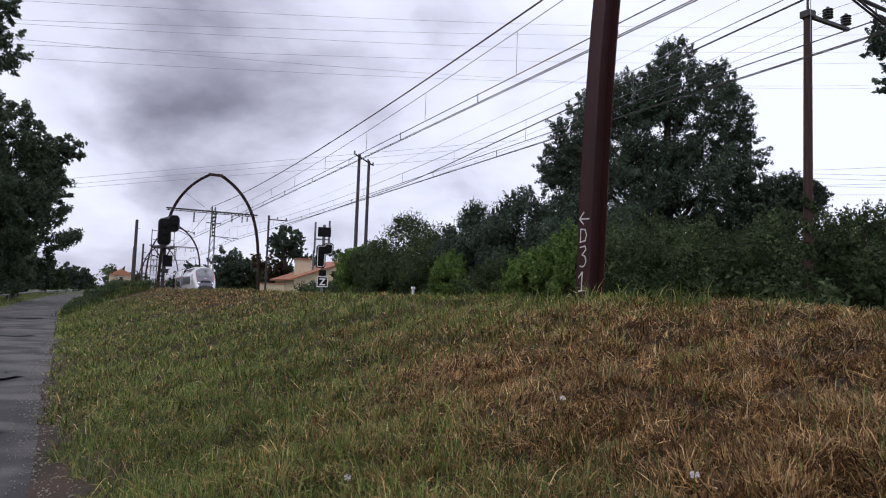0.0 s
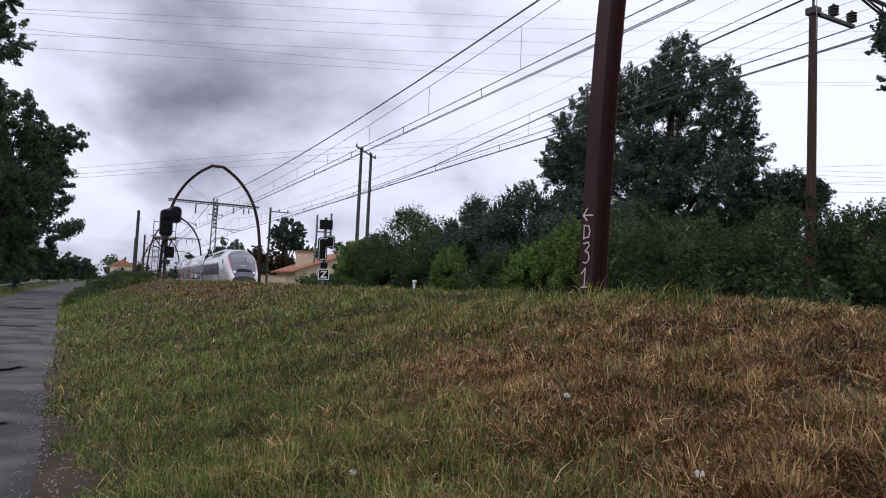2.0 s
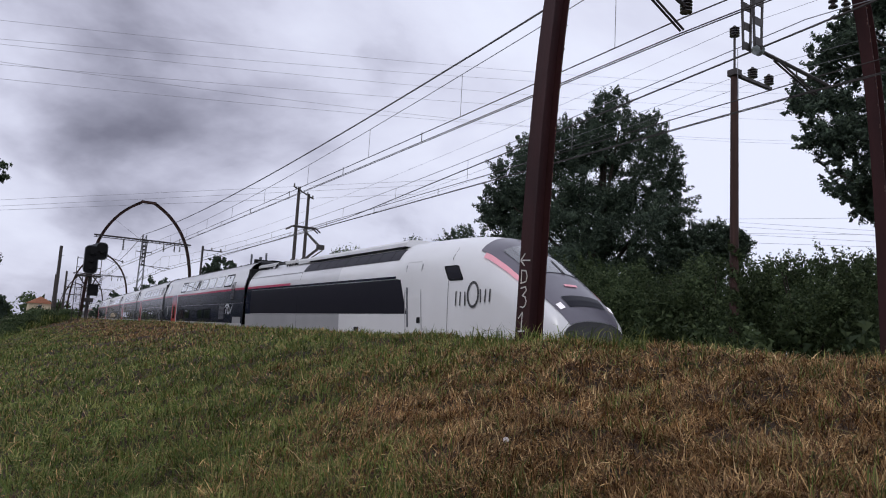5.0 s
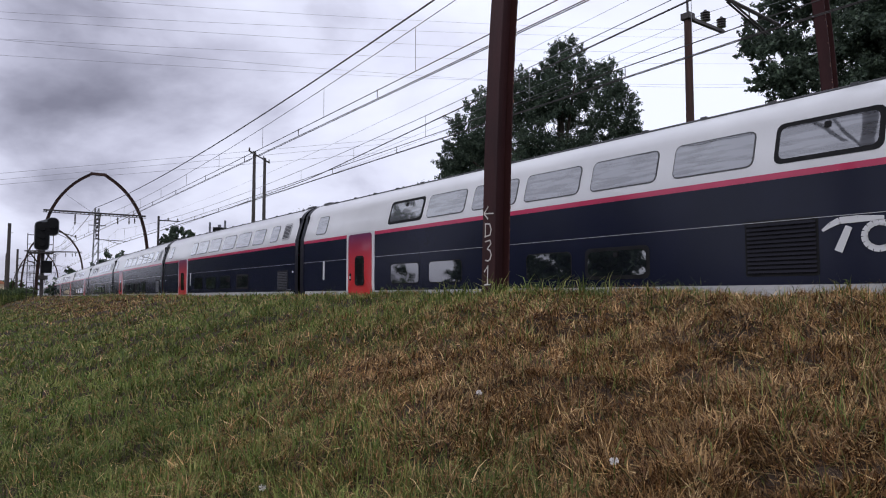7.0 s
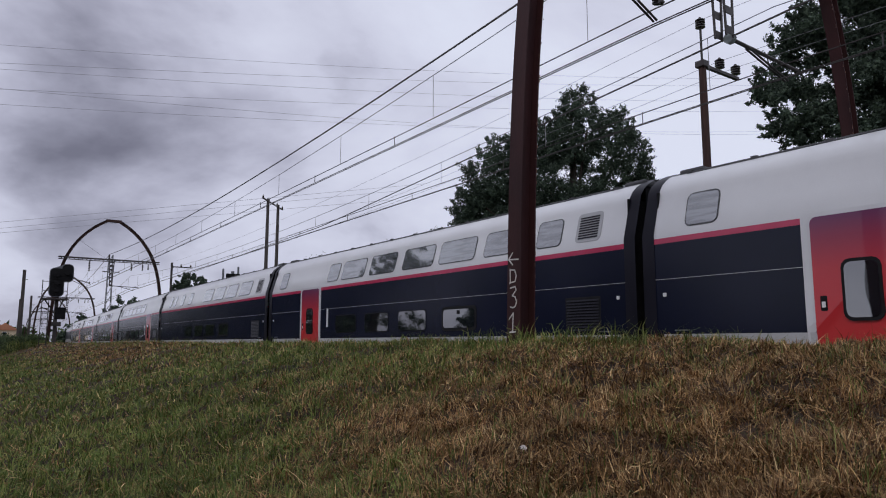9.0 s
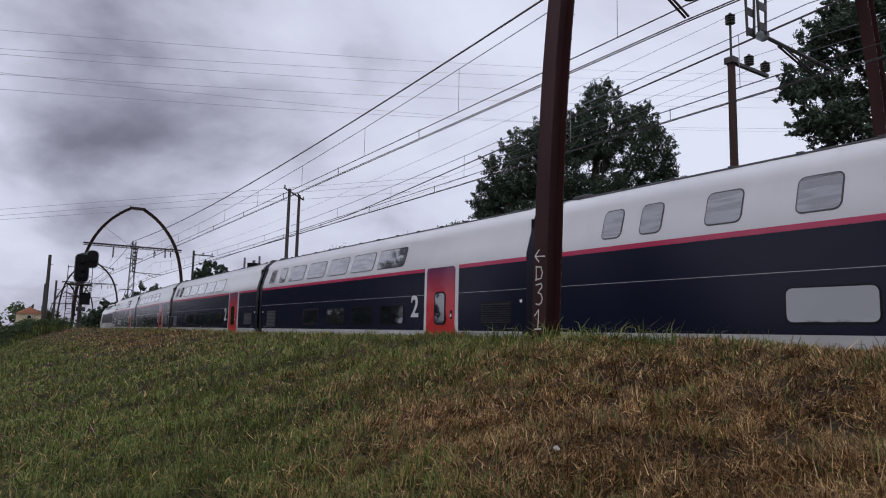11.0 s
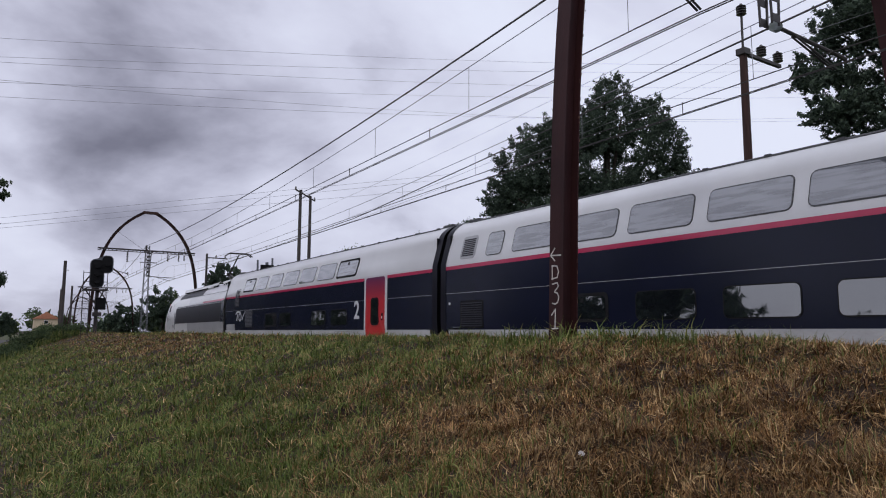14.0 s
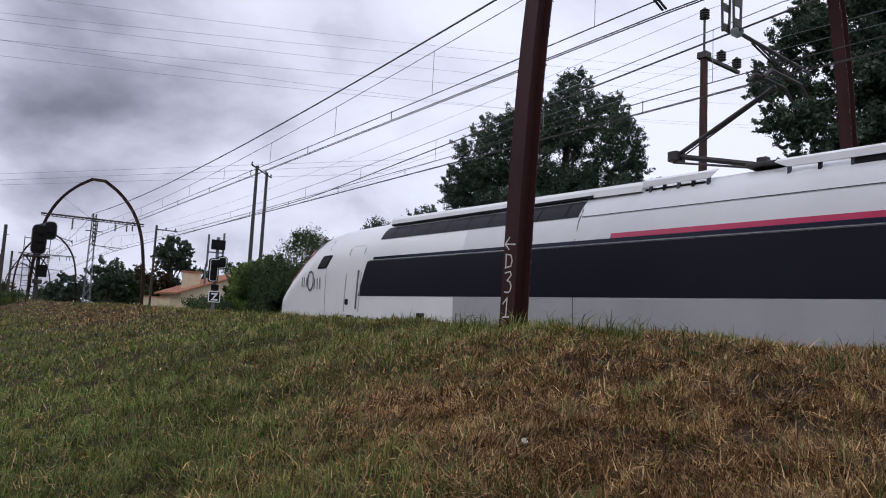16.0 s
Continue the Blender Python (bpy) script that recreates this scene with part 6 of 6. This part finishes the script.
# ---- grass: blades and straw on the bank ----
def blades(name, pts, length, width, lean, curl, seed, material, label, lift=0.0, sliver=False, tufted=0.0):
    """Narrow bent blades at pts: five corners, three triangles each; tufted makes neighbours lean alike."""
    rng = np.random.default_rng(seed)
    n = len(pts)
    a = rng.uniform(0, math.tau, n)
    if tufted:
        px, py = pts[:, 0], pts[:, 1]
        way = 2.5 * np.sin(3.1 * px + 1.7 * np.sin(4.3 * py)) + 2.5 * np.sin(3.7 * py + 1.3 * np.sin(5.1 * px + 2.0))
        a = np.where(rng.random(n) < tufted, way + rng.normal(0, 0.6, n), a)
    d = np.stack([np.cos(a), np.sin(a), np.zeros(n)], 1)
    s = np.stack([-np.sin(a), np.cos(a), np.zeros(n)], 1)
    ln = length[0] + (length[1] - length[0]) * rng.random(n) ** 1.6
    el = np.radians(rng.uniform(*lean, n))
    el2 = el - np.radians(rng.uniform(*curl, n))
    up = np.array([0, 0, 1.0])
    p0 = pts + up * (lift * rng.random(n))[:, None]
    p1 = p0 + (d * np.cos(el)[:, None] + up * np.sin(el)[:, None]) * (ln * 0.55)[:, None]
    p2 = p1 + (d * np.cos(el2)[:, None] + up * np.sin(el2)[:, None]) * (ln * 0.45)[:, None]
    w = (width * (0.6 + 0.8 * rng.random(n)))[:, None] if np.isscalar(width) else (width * (0.6 + 0.8 * rng.random(n)))[:, None]
    tilt = s + up * rng.uniform(-0.7, 0.7, n)[:, None]
    if sliver:
        v = np.stack([p0 - tilt * w, p0 + tilt * w, p2], 1).reshape(-1, 3)
        return tagged(tri_soup(name, v, np.arange(3 * n).reshape(-1, 3), material), label, "grass", kind="stuff")
    v = np.stack([p0 - tilt * w, p0 + tilt * w, p1 - tilt * w * 0.8, p1 + tilt * w * 0.8, p2], 1).reshape(-1, 3)
    k = np.arange(n)[:, None] * 5
    t = np.concatenate([k + np.array([[0, 1, 3]]), k + np.array([[0, 3, 2]]), k + np.array([[2, 3, 4]])])
    ob = tri_soup(name, v, t, material)
    return tagged(ob, label, "grass", kind="stuff")


def dryness(x, y):
    """Share of straw: the mown upper and southern part is dry, the rest green with dry patches."""
    q = 0.9 * x - 0.5 * y
    wob = np.sin(1.3 * x + 0.7 * y + 1.0) * np.sin(0.8 * y - 1.1 * x) + 0.5 * np.sin(3.1 * x - 2.3 * y) * np.sin(1.9 * y + 0.6 * x)
    base = np.clip((q + 3.3 + 0.75 * wob) / 2.6, 0, 1)
    far = np.clip((y - 5) / 8, 0, 1) * 0.75 * np.clip((x - off(np.maximum(y, 0)) + 3.8) / 1.5, 0, 1)
    green_top = np.exp(-((x + 0.5) / 0.75) ** 2) * np.exp(-((y - 1.0) / 3.0) ** 2) * 0.75
    return np.clip(0.07 + 0.90 * base + far - green_top, 0.05, 0.985)


def scatter(n, rng, d0, d1):
    """Places on the bank round the spot where the lane's edge is nearest, thinning with distance."""
    r = d0 * (d1 / d0) ** rng.random(n)
    b = np.radians(rng.uniform(-14, 84, n))
    x, y = -5.85 + r * np.sin(b), -6.6 + r * np.cos(b)
    u = x - np.where(y > 0, off(y), 0)
    u = np.where(y > 25, np.maximum(u, x - road_off(y)), u)
    rim = -5.80 + 0.24 * np.clip((1.8 - y) / 3.6, 0, 1) + 0.07 * np.sin(3.1 * y) + 0.05 * np.sin(7.3 * y + 1.0)
    keep = (u > rim) & (u < 0.9)
    edge = (u < rim + 0.3) & (rng.random(n) < 0.5)
    keep &= ~edge
    return x[keep], y[keep], r[keep]


def build_grass():
    rng = np.random.default_rng(5)
    x, y, r = scatter(470000, rng, 2.5, 40.0)
    D = dryness(x, y)
    z = height(x, y)
    u = rng.random(len(x))
    # thin in the dips, so that the darkened soil shows as shade there
    thin = np.sin(9.1 * x + 2.4 * np.sin(3.7 * y + 2.0)) * np.sin(8.3 * y + 2.2 * np.sin(4.1 * x))
    keep = rng.random(len(x)) > np.clip((thin - 0.35) * 1.2, 0, 0.6) * D
    x, y, r, D, z, u = (q[keep] for q in (x, y, r, D, z, u))
    P = np.stack([x, y, z - 0.008], 1)
    wide = 0.0029 * np.clip(r / 5.0, 0.75, 5.0)
    dry = u < D
    blades("dry_straw", P[dry], (0.045, 0.125), wide[dry], (0, 70), (-10, 95), 1, STRAW, "matted dry straw left by mowing", 0.015, tufted=0.55)
    g = ~dry
    blades("green_grass", P[g], (0.04, 0.19), wide[g] * 1.1, (35, 88), (10, 70), 2, GREEN, "short green grass on the bank", tufted=0.4)
    # short chopped straw that fills the mat
    x, y, r = scatter(430000, rng, 2.5, 30.0)
    thin = np.sin(9.1 * x + 2.4 * np.sin(3.7 * y + 2.0)) * np.sin(8.3 * y + 2.2 * np.sin(4.1 * x))
    m = rng.random(len(x)) < (dryness(x, y) * 0.9 + 0.1) * np.clip(0.8 - 0.9 * thin, 0.12, 1)
    P = np.stack([x, y, height(x, y) - 0.004], 1)[m]
    blades("chopped_straw", P, (0.04, 0.11), 0.0036 * np.clip(r[m] / 5.0, 0.8, 3.0), (-5, 72), (0, 1), 21, CHOPPED, "short chopped straw on the mown bank", 0.04, True, tufted=0.5)
    # small green tufts among the straw
    pts = []
    for k in range(520):
        b, q = np.radians(rng.uniform(5, 84)), 1.9 * (16 / 1.9) ** rng.random()
        cx, cy = -5.85 + q * math.sin(b), -6.6 + q * math.cos(b)
        if not -5.7 < cx < 0.6:
            continue
        m = rng.integers(5, 26)
        px, py = cx + rng.normal(0, 0.06, m), cy + rng.normal(0, 0.06, m)
        pts.append(np.stack([px, py, height(px, py)], 1))
    blades("grass_tuft", np.concatenate(pts), (0.06, 0.24), 0.0022, (45, 88), (5, 60), 22, GREEN, "green tufts growing through the straw")
    # straw among the green, and sparse shoots among the straw
    x, y, r = scatter(90000, rng, 1.5, 45.0)
    D = dryness(x, y)
    P = np.stack([x, y, height(x, y) - 0.005], 1)
    m = rng.random(len(x)) < 0.42 - 0.2 * D
    blades("loose_straw", P[m], (0.07, 0.24), 0.0024 * np.clip(r[m] / 5, 0.8, 5), (0, 45), (-10, 40), 3, CHOPPED, "loose dry stalks lying in the grass", 0.05)
    # taller tufts along the crest
    rng = np.random.default_rng(8)
    pts = []
    for k in range(420):
        yy = rng.uniform(-7, 30) if k > 60 else rng.uniform(-2.2, 2.0)
        uu = rng.normal(-0.35, 0.28) if k > 60 else rng.normal(-0.2, 0.2)
        xx = uu + float(off(max(yy, 0)))
        m = rng.integers(6, 22)
        px, py = xx + rng.normal(0, 0.07, m), yy + rng.normal(0, 0.07, m)
        pts.append(np.stack([px, py, height(px, py)], 1))
    pts = np.concatenate(pts)
    blades("crest_grass", pts, (0.06, 0.21), 0.0042, (40, 88), (10, 80), 4, GREEN, "taller green tufts along the crest of the bank")
    pts = []
    for k in range(26):
        yy, xx = rng.uniform(-2.6, 1.2), rng.normal(-0.3, 0.15)
        m = rng.integers(8, 24)
        px, py = xx + rng.normal(0, 0.07, m), yy + rng.normal(0, 0.05, m)
        pts.append(np.stack([px, py, height(px, py)], 1))
    blades("tall_grass_tuft", np.concatenate(pts), (0.15, 0.40), 0.0060, (50, 86), (15, 75), 6, GREEN, "long arching grass at the foot of the mast")
    # dark seedy fringe down the far bank and beside the lane
    n = 38000
    yy = 14 * (120 / 14) ** rng.random(n)
    uu = rng.uniform(-5.9, 0.8, n)
    w = np.clip((uu + 5.9) / 5.0, 0, 1)
    xx = uu + road_off(yy) * (1 - w) + off(yy) * w
    P = np.stack([xx, yy, height(xx, yy)], 1)
    m = rng.random(n) > np.clip((uu + 4.2) / 2.2, 0.1, 0.8)
    blades("far_grass", P[m], (0.06, 0.22), 0.008, (30, 85), (0, 50), 7, GREEN, "grass on the far part of the bank")
    blades("far_straw", P[~m], (0.06, 0.22), 0.008, (0, 50), (0, 40), 9, STRAW, "brown mown grass on the far part of the bank")
    n = 15000
    yy = 8 * (110 / 8) ** rng.random(n)
    xx = rng.uniform(-11.5, -8.85, n) + road_off(yy)
    blades("verge_grass", np.stack([xx, yy, height(xx, yy)], 1), (0.08, 0.35), 0.009, (35, 88), (0, 50), 10, GREEN, "rough grass on the lane's verge")
    # the same rough grass behind and beyond the lane's bend
    n = 20000
    yy = rng.uniform(-34, -2, n)
    xx = rng.uniform(-5.9, 0.8, n)
    m = np.hypot(xx + 5.85, yy + 6.6) > 1.7
    m &= (yy < -6.4) | (np.hypot(xx + 5.85, yy + 6.6) < 2.2)
    P = np.stack([xx, yy, height(xx, yy)], 1)[m]
    m = rng.random(len(P)) > dryness(P[:, 0], P[:, 1])
    blades("near_grass", P[m], (0.04, 0.2), 0.005, (35, 88), (10, 60), 31, GREEN, "rough grass on the near part of the bank")
    blades("near_straw", P[~m], (0.04, 0.16), 0.005, (-5, 40), (0, 40), 32, STRAW, "matted straw on the near part of the bank", 0.03)
    # rank weeds from the lane's edge up to the signal
    t = rng.random(260)
    wx = np.interp(t, [0, 0.5, 0.8, 1], [-5.5, -3.9, -2.6, -0.9])
    wy = np.interp(t, [0, 0.5, 0.8, 1], [27.5, 36, 41, 44])
    wx, wy = wx + rng.normal(0, 0.25, 260), wy + rng.normal(0, 0.5, 260)
    top = np.interp(t, [0, 0.3, 0.7, 1], [-1.30, -0.78, 0.08, 0.18])
    wz = height(wx, wy)
    cl = [(x, y, z + (q - z) * u, 0.16 + 0.14 * v) for x, y, z, q, u, v in zip(wx, wy, wz, top, rng.random(260) ** 0.7, rng.random(260))]
    v, tr = leaf_soup(cl, 24000, 0.045, 78)
    tagged(tri_soup("mound_weeds", v, tr, HEDGE), "rank dark weeds on the bank below the signal", "weeds", kind="stuff")
    q = rng.integers(0, 260, 7000)
    px, py = wx[q] + rng.normal(0, 0.18, 7000), wy[q] + rng.normal(0, 0.3, 7000)
    pz = height(px, py)
    lift = np.clip(top[q] - pz - 0.35, 0, 1) * rng.random(7000)
    blades("mound_grass", np.stack([px, py, pz + lift], 1), (0.15, 0.5), 0.010, (45, 88), (0, 50), 12, GREEN, "long grass among the weeds below the signal")


def build_flowers():
    """Seed heads and small pale flowers in the near grass."""
    rng = random.Random(31)
    spots = [(-4.24, -5.05), (-4.55, -4.75), (-4.1, -4.6), (-4.75, -4.3), (-3.6, -4.9), (-4.9, -3.9), (-3.2, -3.6), (-4.4, -3.4)]
    for x, y in spots:
        z = float(height(x, y))
        h = rng.uniform(0.07, 0.13)
        f = thing("dandelion", "dandelion seed head in the dry grass", "flower", "dandelions", pose(x, y, z))
        part("stem", tubes(([(0, 0, -0.02), (0.01, 0.005, h)], 0.002), sides=5), GREEN, f)
        bm = bmesh.new()
        for k in range(36):
            d = Vector((rng.gauss(0, 1), rng.gauss(0, 1), rng.gauss(0.2, 1))).normalized()
            a = d.orthogonal().normalized() * 0.004
            c = Vector((0.01, 0.005, h))
            bm.faces.new([bm.verts.new(c + q) for q in (d * 0.002, d * 0.017 + a, d * 0.019, d * 0.017 - a)])
        part("seed_head", bm, CHALK, f)


def build_pebbles():
    rng = np.random.default_rng(14)
    bm = bmesh.new()
    n = 2600
    V, T = [], []
    ico = [(1, 0, 0), (-1, 0, 0), (0, 1, 0), (0, -1, 0), (0, 0, 1), (0, 0, -1)]
    fac = [(0, 2, 4), (2, 1, 4), (1, 3, 4), (3, 0, 4), (2, 0, 5), (1, 2, 5), (3, 1, 5), (0, 3, 5)]
    bm.free()
    for k in range(n):
        y = -6 + 24 * rng.random() ** 1.6
        x = rng.normal(-5.86, 0.13) + 0.20 * min(max((1.8 - y) / 3.6, 0), 1) * rng.random()
        s = rng.uniform(0.004, 0.013)
        z = max(-1.62, float(height(x, y)) + 0.002)
        b = len(V)
        for q in ico:
            V.append((x + q[0] * s * rng.uniform(0.7, 1.3), y + q[1] * s * rng.uniform(0.7, 1.3), z + q[2] * s * 0.7))
        T += [(b + i, b + j, b + l) for i, j, l in fac]
    ob = tri_soup("edge_gravel", V, T, GRAVEL)
    tagged(ob, "loose pale gravel along the lane's edge", "gravel", kind="stuff")


build_grass()
build_pebbles()
build_flowers()


# ---- far power lines ----
def build_power_lines():
    for i, (a, b, sag) in enumerate(POWER_LINES):
        pts = []
        for k in range(34):
            t = -0.4 + 1.4 * k / 33
            pts.append((a[0] + (b[0] - a[0]) * t, a[1] + (b[1] - a[1]) * t, a[2] + (b[2] - a[2]) * t - 4 * sag * t * (1 - t)))
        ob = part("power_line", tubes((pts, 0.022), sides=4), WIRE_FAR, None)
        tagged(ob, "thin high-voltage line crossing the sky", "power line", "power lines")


POWER_LINES = [
    ((-8.3, 90.0, 32.2), (208.7, 90.0, 78.2), 1.66),
    ((-8.1, 90.0, 29.5), (206.5, 90.0, 62.7), 2.94),
    ((-8.6, 90.0, 34.5), (209.1, 90.0, 80.6), 2.21),
    ((-8.1, 90.0, 29.1), (207.5, 90.0, 69.7), 1.52),
    ((-7.9, 90.0, 27.4), (206.6, 90.0, 63.5), 2.04),
    ((-8.3, 90.0, 31.6), (208.0, 90.0, 73.2), 2.13),
]
build_power_lines()
# lower lines farther off, to the north and to the east
FAR_LINES = [
    ((-7.0, 143.2, 19.9), (35.9, 137.3, 28.2)),
    ((-7.2, 143.2, 18.7), (32.7, 138.2, 26.5)),
    ((-7.2, 143.2, 18.0), (32.3, 138.3, 25.1)),
    ((115.0, 82.1, 26.8), (127.0, 63.0, 26.5)),
    ((115.2, 81.9, 26.6), (127.0, 63.0, 24.7)),
    ((116.2, 80.5, 25.6), (127.0, 63.0, 23.8)),
    ((120.3, 74.6, 23.8), (127.0, 63.0, 23.4)),
    ((119.0, 76.4, 23.7), (127.0, 63.1, 22.5)),
    ((119.2, 76.2, 22.0), (127.0, 63.1, 21.3)),
]
for p, q in FAR_LINES:
    p, q = Vector(p), Vector(q)
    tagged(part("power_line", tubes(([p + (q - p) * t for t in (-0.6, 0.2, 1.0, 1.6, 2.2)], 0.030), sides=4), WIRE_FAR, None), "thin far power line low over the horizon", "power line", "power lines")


# ---- what moves ----
NOSE = [(0.0, 86.0), (3.5, 29.7), (6.5, -19.4), (7.0, -27.4), (7.5, -35.65), (8.5, -52.1), (9.0, -60.55), (11.5, -102.77), (12.0, -110.8), (12.5, -119.4), (13.0, -128.05), (13.5, -136.9), (14.5, -154.4), (15.0, -163.55), (15.5, -172.4), (16.0, -181.3)]


def along(s):
    return FAR_TRACK + float(off(s)), s


def car_pose(front, length, turned):
    (xa, ya), (xb, yb) = along(front), along(front + length)
    yaw = math.degrees(math.atan2(-(xb - xa), yb - ya))
    if turned:
        return pose(xb, yb, RAIL, 0, 0, yaw + 180)
    return pose(xa, ya, RAIL, 0, 0, yaw)


def motions():
    times = [0.5 * k for k in range(33)]
    ts, ss = [q[0] for q in NOSE], [q[1] for q in NOSE]
    cars = [(front_car, L_POWER, 0.0, False)]
    at = L_POWER
    for ob, ln in TRAIN:
        cars.append((ob, ln, at, False))
        at += ln
    cars.append((rear_car, L_POWER, at, True))
    for ob, ln, lag, turned in cars:
        walk(ob, [(t, car_pose(float(np.interp(t, ts, ss)) + lag, ln, turned)) for t in times])


motions()
